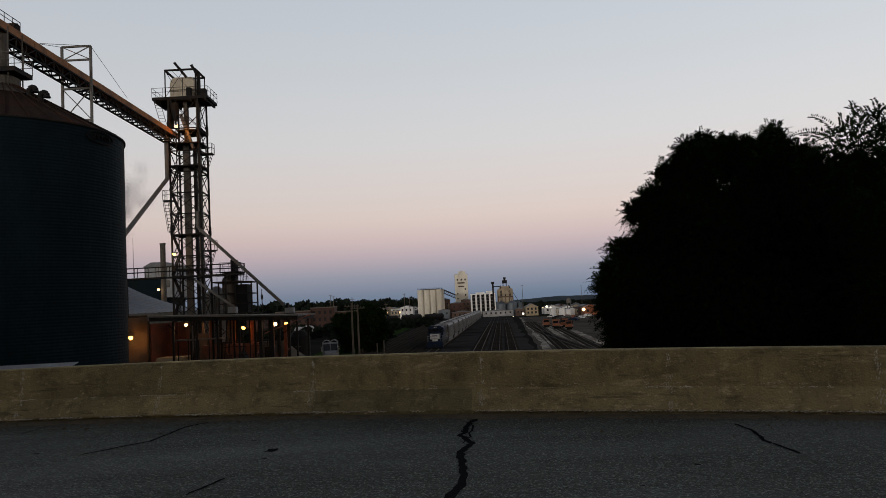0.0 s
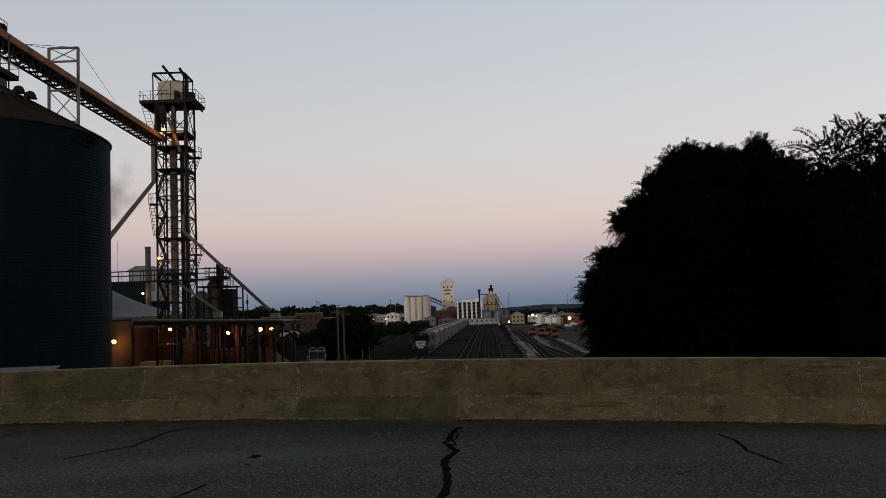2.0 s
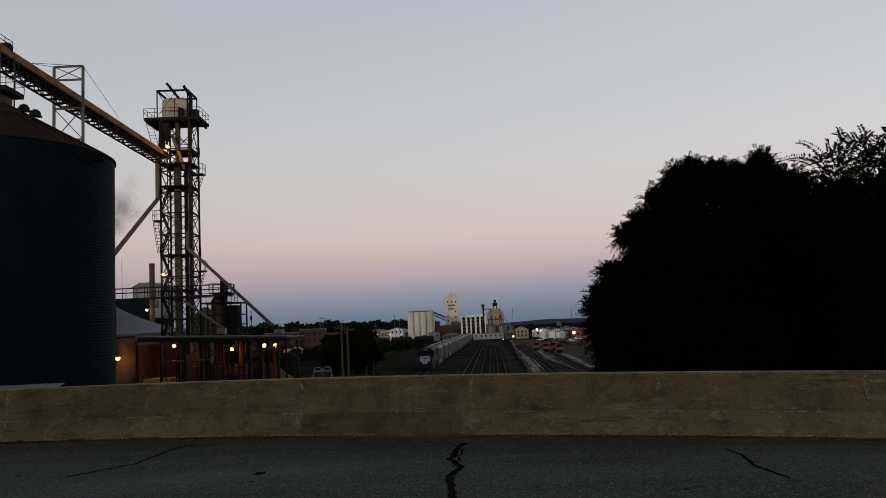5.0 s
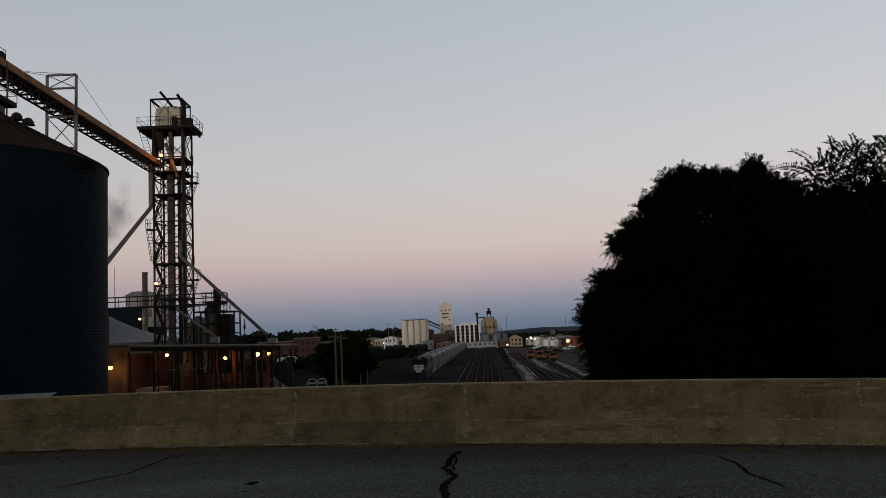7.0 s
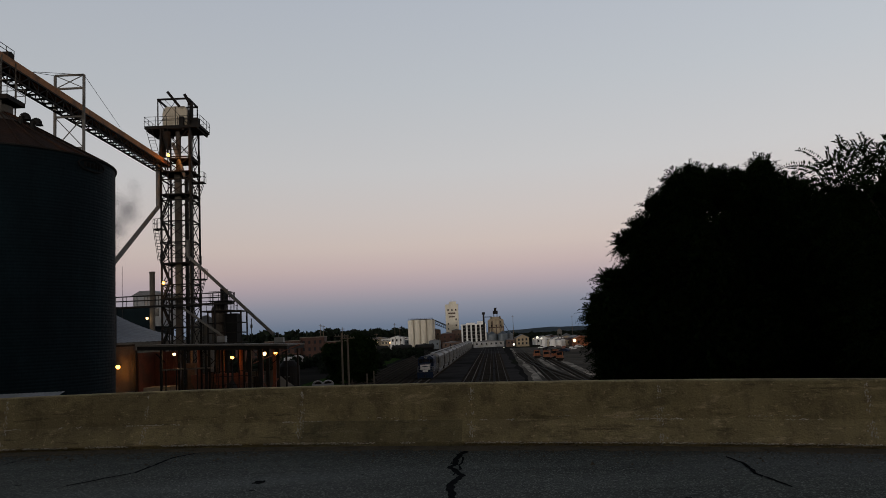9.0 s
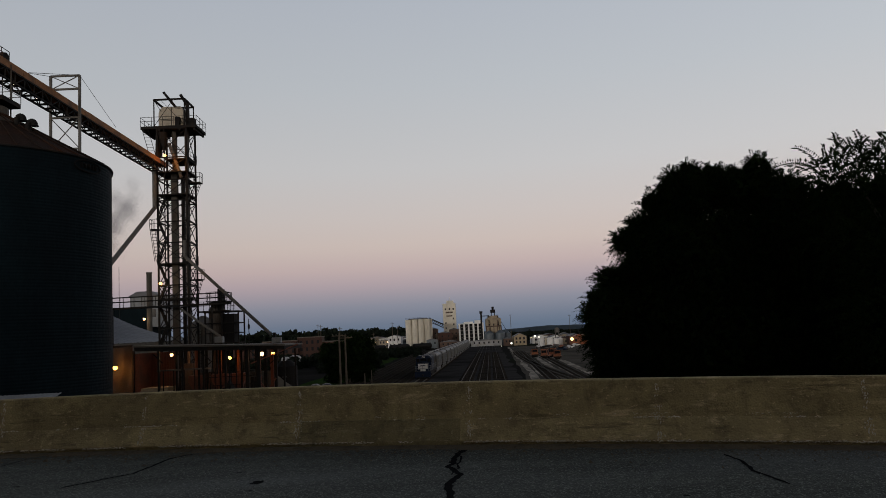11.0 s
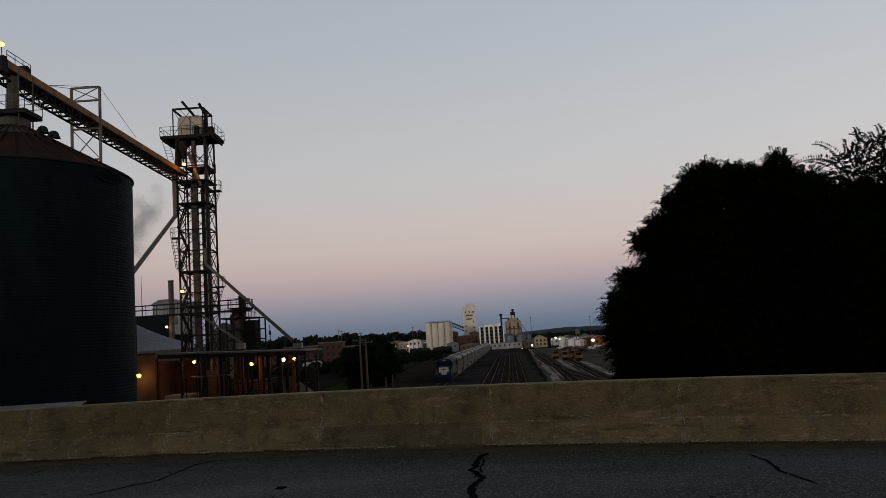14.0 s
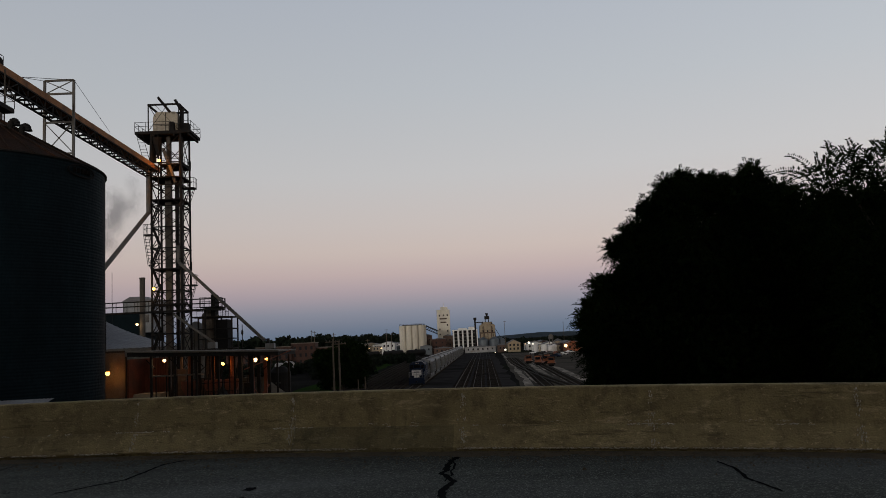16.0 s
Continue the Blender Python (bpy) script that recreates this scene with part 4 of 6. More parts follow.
def make_works():
    # curved-roof store between the bin and the tower
    t = thing("grain_store", "long store with a grey sheet-metal pitched roof", "building", (-41.5, 104, 0))
    bm = bmesh.new()
    nu, nv = 60, 8
    grid = []
    for iv in range(nv + 1):
        v = iv / nv
        grid.append([bm.verts.new((-8 + 16.4 * iu / nu, -3.5 + 15 * v, 8.75 + math.sin(v * 1.45) * (6.0 * (1 - iu / nu) ** 1.9 + 0.25) + (0.05 if iu % 3 == 0 else 0))) for iu in range(nu + 1)])
    for a, b in zip(grid, grid[1:]):
        for k in range(nu):
            bm.faces.new((a[k], a[k + 1], b[k + 1], b[k]))
    part("roof", bm, M_ROOFGREY, t, "ribbed grey sheet roof")
    part("wall", boxes(((-8, -3.3, 0), (8.2, -3.1, 8.7)), ((8.0, -3.1, 0), (8.2, 11.3, 8.8)), ((-8, 11.2, 0), (8.2, 11.4, 8.9))), M_GALV, t)
    # far process building
    t = thing("process_building", "dark works building with a pale upper storey", "building", (-60, 160, 0))
    part("lower_wall", boxes(((-10, 0, 0), (3.0, 14, 16.0))), M_BIN, t)
    part("upper_wall", boxes(((-1.0, 1, 12.0), (4.8, 12, 18.4))), M_HOPPER, t)
    bm = bmesh.new()
    prism(bm, [(-1.3, 18.4), (5.1, 18.4), (3.2, 19.3), (0.4, 19.3)], "y", 0.8, 12.2)
    part("roof", bm, M_ROOFGREY, t)
    for k in range(3):
        part("window", boxes(((-0.6 + 1.9 * k, 0.93, 14), (0.4 + 1.9 * k, 0.99, 15.6))), M_WINDOW, t)
    t = thing("flue_stack", "slim grey steel flue stack", "chimney", (-53.2, 150, 0))
    bm = bmesh.new()
    lathe(bm, [(0.5, 0), (0.5, 21.9), (0.56, 21.9), (0.56, 22.2), (0.42, 22.2)], 16)
    part("flue", bm, M_LEG, t, smooth=False)
    part("base", boxes(((-0.9, -0.9, 0), (0.9, 0.9, 1.0))), M_GALV, t)
    solo("mast", (lambda b: (rod(b, (0, 0, 0), (0, 0, 23.4), 0.04, 5), b)[1])(bmesh.new()), M_STEEL, "thin steel aerial mast", "mast", at=(-58.9, 150, 0))
    t = thing("beacon_mast", "slim steel mast with a small beacon cage", "mast", (-27.6, 120, 0))
    bm = bmesh.new()
    rod(bm, (0, 0, 0), (0, 0, 11.9), 0.06, 6)
    part("shaft", bm, M_STEEL, t)
    bm = bmesh.new()
    lathe(bm, [(0.07, 10.3), (0.17, 10.5), (0.17, 10.9), (0.07, 11.1)], 10)
    part("beacon_cage", bm, M_STEEL, t)
    # walkway across to the bin
    t = thing("walkway", "steel walkway with handrails on slim posts", "walkway", (-31, 94.2, 0))
    part("deck", boxes(((-7.0, -0.5, 12.9), (7.2, 0.5, 13.1))), M_STEEL, t)
    bm = bmesh.new()
    railing(bm, [(-7, -0.5, 13.1), (7.2, -0.5, 13.1)], 1.2, 1.3, 0.04)
    railing(bm, [(-7, 0.5, 13.1), (7.2, 0.5, 13.1)], 1.2, 1.3, 0.04)
    part("handrail", bm, M_STEEL, t)
    for x in (-6.8, 5.0):
        bm = bmesh.new()
        bar(bm, (x, 0, 0), (x, 0, 12.9), 0.18)
        part("leg", bm, M_STEEL, t)
    # process tower right of the legs
    t = thing("cleaner_tower", "open steel frame with grain cleaners and dust hoppers", "tower", (-25.6, 97, 0))
    bm = bmesh.new()
    for x in (-1.6, 0.4, 2.4):
        for y in (-1.5, 1.5):
            bar(bm, (x, y, 0), (x, y, 12.2), 0.16)
    for z in (8.4, 9.6, 10.8, 12.2):
        for y in (-1.5, 1.5):
            bar(bm, (-1.6, y, z), (2.4, y, z), 0.12)
        for x in (-1.6, 0.4, 2.4):
            bar(bm, (x, -1.5, z), (x, 1.5, z), 0.12)
    part("frame", bm, M_STEEL, t)
    bm = bmesh.new()
    lathe(bm, [(0.35, 7.6), (0.95, 8.8), (0.95, 12.6), (0.5, 13.2)], 18, -0.6, 0)
    part("dust_hopper", bm, M_LEG, t)
    part("cleaner_cabinet", boxes(((0.2, -1.2, 8.4), (1.8, 1.0, 11.9)), ((-0.2, -1.0, 12.2), (0.3, 0.6, 15.0))), M_BLACK, t)
    part("top_deck", boxes(((-2.4, -1.8, 12.2), (1.2, 1.8, 12.35)), ((-1.4, -1.6, 13.4), (0.9, 1.6, 13.52))), M_STEEL, t)
    bm = bmesh.new()
    railing(bm, [(-2.4, -1.8, 12.35), (1.2, -1.8, 12.35), (1.2, 1.8, 12.35)], 1.1, 0.7)
    railing(bm, [(-1.4, -1.6, 13.52), (0.9, -1.6, 13.52), (0.9, 1.6, 13.52)], 1.1, 0.6)
    part("railing", bm, M_STEEL, t)
    # pale storage tank behind the tower foot
    t = thing("storage_tank", "pale grey upright storage tank", "tank", (-29.6, 103, 0))
    bm = bmesh.new()
    lathe(bm, [(1.7, 0), (1.7, 11.0), (0.3, 12.0)], 24)
    part("shell", bm, M_GALV, t)
    part("ladder", (lambda b: (ladder(b, (0, -1.8, 0), (0, -1.8, 11)), b)[1])(bmesh.new()), M_STEEL, t)
    make_lamp((-33.3, 83.6, 6.3), 0.25, L_SODIUM, 150, SODIUM, "bright sodium lamp on the end wall", (0, 0.9, 0.2), (0.5, -0.5, -0.1))
    make_lamp((-27.2, 83.0, 7.45), 0.2, L_WARM, 60, WARM, "warm round lamp under the canopy", (0, 0, 0.5))
    make_lamp((-25.55, 86.6, 7.35), 0.14, L_WARM, 18, WARM, "small warm lamp under the canopy", (0, 0, 0.5))
    make_lamp((-21.2, 83.2, 6.95), 0.22, L_SODIUM, 24, SODIUM, "orange lamp under the canopy", (0, 0, 0.8))
    make_lamp((-17.75, 82.6, 7.25), 0.27, L_WARM, 32, WARM, "bright warm lamp under the canopy", (0, 0, 0.6))
    make_lamp((-16.95, 84.6, 7.2), 0.2, L_SODIUM, 24, SODIUM, "orange lamp under the canopy", (0, 0, 0.6))
    make_lamp((-31.15, 93.6, 31.3), 0.2, L_SODIUM, 150, SODIUM, "sodium lamp at the conveyor head", (0.3, 1.2, 0.2), (0.85, 0.3, -0.3))
    make_lamp((-32.75, 57.3, 32.6), 0.21, L_SODIUM, 90, SODIUM, "bright sodium lamp on a short mast over the conveyor head", (0, 0, -1.6), (0.3, 0.4, 0.1))
    make_lamp((-32.2, 94.6, 15.85), 0.2, L_SODIUM, 75, WARM, "warm lamp on the tower stair", (0.3, 0.5, 0.2))
    make_lamp((-54.0, 149.4, 13.4), 0.27, L_WARM, 60, WARM, "warm lamp bracketed to the flue stack", (0.5, 0.5, 0.1))
    t = thing("dark_hopper_tank", "black upright steel tank beside the shed", "tank", (-18.4, 100, 0))
    bm = bmesh.new()
    lathe(bm, [(1.35, 0), (1.35, 5.2), (0.7, 5.9)], 24)
    part("shell", bm, M_TANKCAR, t)
    part("manhole", boxes(((-0.3, -1.42, 3.9), (0.3, -1.34, 4.0))), M_GALV, t)
    # pale heap and parked trailers beyond the shed
    bm = bmesh.new()
    n = 34
    ctr = bm.verts.new((0, 0, 4.5))
    prev = [ctr] * n
    for rad, z in ((0.6, 4.3), (1.1, 3.95), (1.7, 3.5), (2.3, 3.0), (3.0, 2.2), (3.8, 1.2), (4.8, 0.0)):
        ring = [bm.verts.new((rad * (1 + .15 * noise.noise((k, rad, 2))) * math.cos(k * math.tau / n), rad * .7 * math.sin(k * math.tau / n), z + (0.35 * noise.noise((k * 0.8, rad * 2, 5)) if z else 0))) for k in range(n)]
        for k in range(n):
            if prev[k] is prev[(k + 1) % n]:
                bm.faces.new((ctr, ring[k], ring[(k + 1) % n]))
            else:
                bm.faces.new((prev[k], ring[k], ring[(k + 1) % n], prev[(k + 1) % n]))
        prev = ring
    solo("gravel_heap", bm, M_YARDDIRT, "grey heap of spilled gravel beside the shed", "heap", smooth=True, at=(-19.4, 95, 0))
    for x, y, r, ln, m, lb in ((-41.5, 246, 1.1, 7, M_HOPPERTOP, "white tank trailer parked in the yard"), (-43.2, 240, 1.0, 7, M_HOPPERTOP, "white tank trailer parked in the yard")):
        t = thing("tank_trailer", lb, "trailer", (x, y, 0), 24)
        bm = bmesh.new()
        for a, b, ra, rb in ((0, 0.5, r * 0.7, r), (0.5, ln - 0.5, r, r), (ln - 0.5, ln, r, r * 0.7)):
            rod(bm, (0, a, 1.25 + r), (0, b, 1.25 + r), ra, 20, rb)
        part("tank", bm, m, t)
        part("chassis", boxes(((-0.5, 0.3, 0.9), (0.5, ln, 1.3)), ((-1.2, 0.1, 0.7), (1.2, 0.25, 0.95))), M_STEEL, t)
        for sx in (-1.0, 1.0):
            for y2 in (1.2, 2.5, ln - 1):
                bm = bmesh.new()
                rod(bm, (sx - 0.15, y2, 0.5), (sx + 0.15, y2, 0.5), 0.5, 14)
                part("wheel", bm, M_BLACK, t)


# ---- railway stock ----
def bogie(parent, y, wheelbase=1.8, mat=None):
    for s in (-0.98, 0.98):
        part("bogie_frame", boxes(((s - 0.08, y - wheelbase, 0.55), (s + 0.08, y + wheelbase, 0.95))), mat or M_STEEL, parent)
    for dy in (-wheelbase * 0.6, wheelbase * 0.6):
        bm = bmesh.new()
        rod(bm, (-0.8, y + dy, 0.71), (-0.66, y + dy, 0.71), 0.46, 14)
        rod(bm, (0.66, y + dy, 0.71), (0.8, y + dy, 0.71), 0.46, 14)
        rod(bm, (-0.7, y + dy, 0.71), (0.7, y + dy, 0.71), 0.08, 8)
        part("wheelset", bm, M_STEEL, parent)


def make_loco(at, turn):
    t = thing("locomotive", "blue diesel locomotive with a white nose panel", "locomotive", at, turn)
    part("underframe", boxes(((-1.5, 0.6, 1.15), (1.5, 17.2, 1.6)), ((-1.2, 6, 0.5), (1.2, 11.5, 1.15))), M_STEEL, t)
    part("pilot", boxes(((-1.5, 0.35, 0.35), (1.5, 0.6, 1.6))), M_LOCOBLUE, t)
    bm = bmesh.new()
    prism(bm, [(-1.3, 0.2), (1.3, 0.2), (1.1, 0.55), (-1.1, 0.55)], "y", 0.05, 0.35)
    part("snow_plough", bm, M_STEEL, t)
    part("coupler", boxes(((-0.15, -0.25, 0.75), (0.15, 0.4, 1.05))), M_STEEL, t)
    nose = part("nose", boxes(((-1.0, 1.0, 1.6), (1.0, 3.0, 3.1))), M_LOCOBLUE, t, bevel=0.06)
    part("nose_panel", boxes(((-0.92, 0.95, 2.0), (0.92, 0.99, 3.0)), ((-0.5, 0.95, 1.62), (0.5, 0.99, 2.0))), M_WHITE, nose, "white painted nose panel")
    part("number_board", boxes(((-0.5, 0.92, 2.55), (0.5, 0.945, 2.72))), M_LOCOBLUE, nose)
    bm = bmesh.new()
    prism(bm, [(-1.5, 1.6), (1.5, 1.6), (1.5, 4.05), (1.0, 4.5), (-1.0, 4.5), (-1.5, 4.05)], "y", 3.0, 5.4)
    cab = part("cab", bm, M_LOCOBLUE, t)
    for x0, x1, z0, z1 in ((-1.35, -0.75, 3.25, 3.95), (-0.62, 0.62, 3.4, 3.95), (0.75, 1.35, 3.25, 3.95)):
        part("cab_window", boxes(((x0, 2.96, z0), (x1, 2.99, z1))), M_GLASS, cab)
    for sx in (-1.52, 1.5):
        part("side_window", boxes(((sx, 3.4, 3.1), (sx + 0.02, 4.9, 3.9))), M_GLASS, cab)
    part("headlight", boxes(((-0.3, 2.9, 4.1), (0.3, 2.98, 4.35))), M_CHROME, t)
    bm = boxes(((-1.0, 5.4, 1.6), (1.0, 16.6, 4.15)), ((-0.7, 7, 4.15), (0.7, 8.6, 4.5)), ((-0.7, 12, 4.15), (0.7, 14.5, 4.45)))
    hood = part("long_hood", bm, M_LOCOBLUE, t)
    for k in range(7):
        part("hood_door", boxes(((1.0, 5.9 + 1.45 * k, 1.9), (1.03, 7.1 + 1.45 * k, 3.7))), M_LOCOBLUE, hood)
    bm = bmesh.new()
    for sx in (-1.45, 1.45):
        railing(bm, [(sx, 0.5, 1.6), (sx, 2.9, 1.6)], 1.0, 1.0)
        railing(bm, [(sx, 5.5, 1.6), (sx, 17, 1.6)], 1.0, 1.6)
    railing(bm, [(-1.45, 0.5, 1.6), (1.45, 0.5, 1.6)], 1.0, 1.2)
    part("handrail", bm, M_HOPPER, t)
    for sx in (-1.35, 1.35):
        part("step_ladder", boxes(*[((sx - 0.15, 0.3, 0.4 + 0.35 * k), (sx + 0.15, 0.75, 0.45 + 0.35 * k)) for k in range(4)]), M_LOCOBLUE, t)
    bogie(t, 3.6)
    bogie(t, 14.2)
    return t


def make_hopper(at, turn):
    t = thing("hopper_car", "grey covered hopper rail car with ribbed sides", "rail car", at, turn, group="hopper cars behind the locomotive")
    bm = bmesh.new()
    L = 17.0
    sec = [(-1.5, 1.5), (1.5, 1.5), (1.55, 3.85), (-1.55, 3.85)]
    a = [bm.verts.new((x, 3.0 if z < 2 else 1.3, z)) for x, z in sec]
    b = [bm.verts.new((x, L - 3.0 if z < 2 else L - 1.3, z)) for x, z in sec]
    for i in range(4):
        bm.faces.new((a[i], a[(i + 1) % 4], b[(i + 1) % 4], b[i]))
    bm.faces.new(a[::-1])
    bm.faces.new(b)
    part("body", bm, M_HOPPER, t)
    bm = bmesh.new()
    prism(bm, [(-1.58, 3.85), (1.58, 3.85), (1.25, 4.32), (0.5, 4.55), (-0.5, 4.55), (-1.25, 4.32)], "y", 1.3, L - 1.3)
    roof = part("roof", bm, M_HOPPER, t, "grey curved roof")
    for k in range(12):
        y = 1.6 + k * (L - 3.2) / 11
        for s in (-1.56, 1.56):
            part("side_rib", boxes(((s - 0.07, y - 0.06, 1.5), (s + 0.07, y + 0.06, 3.95))), M_HOPPER, t)
    for k in range(4):
        y = 1.6 + k * 3.6
        bm = bmesh.new()
        prism(bm, [(y, 1.5), (y + 3.2, 1.5), (y + 2.0, 0.55), (y + 1.2, 0.55)], "x", -1.3, 1.3)
        part("discharge_bay", bm, M_HOPPER, t)
    part("running_board", boxes(((-0.75, 0.3, 4.66), (-0.45, L - 0.3, 4.72)), ((0.45, 0.3, 4.66), (0.75, L - 0.3, 4.72))), M_STEEL, roof)
    part("roof_hatch", boxes(*[((-0.4, 1.8 + 2.4 * k, 4.55), (0.4, 3.8 + 2.4 * k, 4.75)) for k in range(6)]), M_HOPPERTOP, roof)
    part("end_frame", boxes(((-1.45, 0, 1.1), (1.45, 0.2, 1.5)), ((-1.45, L - 0.2, 1.1), (1.45, L, 1.5)), ((-0.2, 0, 1.1), (0.2, L, 1.4)), ((-1.4, 0.1, 1.5), (-1.25, 0.2, 4.2)), ((1.25, 0.1, 1.5), (1.4, 0.2, 4.2)))
         , M_STEEL, t)
    part("coupler", boxes(((-0.12, -0.35, 0.8), (0.12, 0, 1.05))), M_STEEL, t)
    bogie(t, 1.9, 1.3)
    bogie(t, L - 1.9, 1.3)
    return t


def make_tankcar(at, turn):
    t = thing("tank_car", "black rail tank car standing in a siding", "rail car", at, turn, group="tank cars in the siding")
    bm = bmesh.new()
    for a, b, ra, rb in ((0.8, 1.3, 0.9, 1.45), (1.3, 13.7, 1.45, 1.45), (13.7, 14.2, 1.45, 0.9)):
        rod(bm, (0, a, 2.6), (0, b, 2.6), ra, 16, rb)
    part("tank", bm, M_TANKCAR, t)
    part("dome", boxes(((-0.5, 7, 4.0), (0.5, 8, 4.45))), M_TANKCAR, t)
    part("frame", boxes(((-1.3, 0, 1.0), (1.3, 15, 1.3))), M_TANKCAR, t)
    bogie(t, 1.9, 1.3)
    bogie(t, 13.1, 1.3)
    return t


YAW = -math.degrees(math.atan(0.075))


def make_trains():
    main = lane(-1.95, 0.075)
    make_loco((main(150), 150, 0), YAW)
    y, first = 168.6, None
    for k in range(13):
        m = pose(main(y), y, lie(main(y)), 0, 0, YAW)
        if first is None:
            first = make_hopper((main(y), y, 0), YAW)
        else:
            copy_thing(first, m)
        y += 21.0
    first = None
    for k in range(4):
        a = k * 17.5
        x, y, turn = -42 + a * 0.62, 352 + a * 0.78, -38.5
        if first is None:
            first = make_tankcar((x, y, 0), turn)
        else:
            copy_thing(first, pose(x, y, lie(x), 0, 0, turn))


def make_yard():
    make_ground()
    strip("yard_bed", lane(-5, 0.075), lane(16.5, 0.075), 60, 520, 0.012, M_BALLAST, "dark cinder ballast between the running tracks", ragged=0.8)
    strip("dirt_yard", lane(17.4, 0.085), lane(60, 0.15), 50, 440, 0.007, M_YARDDIRT, "trodden brown-grey dirt beside the sidings", 12, 0.5)
    # pale service lane and stony strips that sweep away to the right-hand side
    for a, b in ((18.6, 19.7), (20.5, 21.8)):
        strip("gravel_lane", lane(a, 0.0815), lane(b, 0.082), 60, 430, 0.016, M_GRAVEL, "pale gravel wheel track beside the rails", 3, 0.45)
    for a, b in ((24.1, 25.3), (26.0, 27.0)):
        strip("gravel_verge", lane(a, 0.084), lane(b, 0.084), 60, 410, 0.016, M_GRAVEL, "pale stony verge along a siding", 3, 0.45)
    strip("gravel_bank", lane(29.6, 0.08), lane(31.2, 0.082), 70, 380, 0.018, M_GRAVEL, "pale broken stone bank", 3, 0.6)
    strip("grass_verge", lane(-24.5, 0.02), lane(-16.0, 0.02), 60, 420, 0.014, M_GRASS, "dark green rough grass beside the tracks", 6, 0.8)
    strip("grass_patch", lane(29, 0.13), lane(33, 0.1), 260, 430, 0.02, M_GRASS, "rough grass between the sidings", 6, 0.8)
    strip("haul_road", lane(-17.0, 0.09), lane(-11.0, 0.11), 40, 175, 0.018, M_GROUND, "dark unpaved haul road", 6, 0.3)
    for x0, sl in ((-1.95, 0.075), (6.4, 0.075), (9.6, 0.075), (12.7, 0.075)):
        track(lane(x0, sl), 60, 520)
    for x0, sl in ((-5.2, 0.058), (-7.6, 0.052), (-9.9, 0.047), (-12.2, 0.042), (-14.4, 0.037)):
        track(lane(x0, sl), 70, 420, M_RUSTRAIL)
    for x0, sl, b in ((22.0, 0.085, 0.0), (27.8, 0.083, 0.0), (24.8, 0.02, 0.0002)):
        track(lane(x0, sl, b), 80, 420)
    for x, y, h in ((-13.98, 120, 9.3), (-13.2, 121, 8.95)):
        t = thing("utility_pole", "weathered timber utility pole with a crossarm", "pole", (x, y, 0), group="timber poles")
        bm = bmesh.new()
        rod(bm, (0, 0, 0), (0, 0, h), 0.17, 8, 0.12)
        part("shaft", bm, M_POLE, t)
        part("crossarm", boxes(((-1.1, -0.06, h - 0.55), (1.1, 0.06, h - 0.4))), M_POLE, t)
        for k in (-0.95, -0.45, 0.45, 0.95):
            part("insulator", boxes(((k - 0.05, -0.05, h - 0.4), (k + 0.05, 0.05, h - 0.2))), M_GALV, t)
    for x, y, h in ((-11.2, 130, 2.6), (-10.3, 133, 2.9)):
        t = thing("switch_stand", "pale post beside the sidings", "post", (x, y, 0))
        part("post", boxes(((-0.09, -0.09, 0), (0.09, 0.09, h))), M_POLE, t)
    far = [(-30, 260, 12), (-46, 330, 14), (-19, 390, 15), (-17, 400, 13), (-60, 420, 16), (-75, 300, 13), (3, 430, 9), (47.9, 470, 18.8), (85, 480, 17.4), (-24, 330, 10), (104, 480, 24)]
    for x, y, h in far:
        t = thing("far_pole", "slim dark pole above the far yard", "pole", (x, y, 0), group="far poles")
        bm = bmesh.new()
        rod(bm, (0, 0, 0), (0, 0, h), 0.16, 6, 0.1)
        part("shaft", bm, M_POLE, t)
        part("arm", boxes(((-0.8, -0.05, h - 0.7), (0.8, 0.05, h - 0.55))), M_POLE, t)


# ---- far elevators and town ----
def windows(t, x0, x1, z0, z1, nx, nz, y, w, h, mat=None):
    for i in range(nx):
        for k in range(nz):
            x = x0 + (x1 - x0) * (i + 0.5) / nx
            z = z0 + (z1 - z0) * (k + 0.5) / nz
            part("window", boxes(((x - w / 2, y - 0.07, z - h / 2), (x + w / 2, y - 0.02, z + h / 2))), mat or M_WINDOW, t)


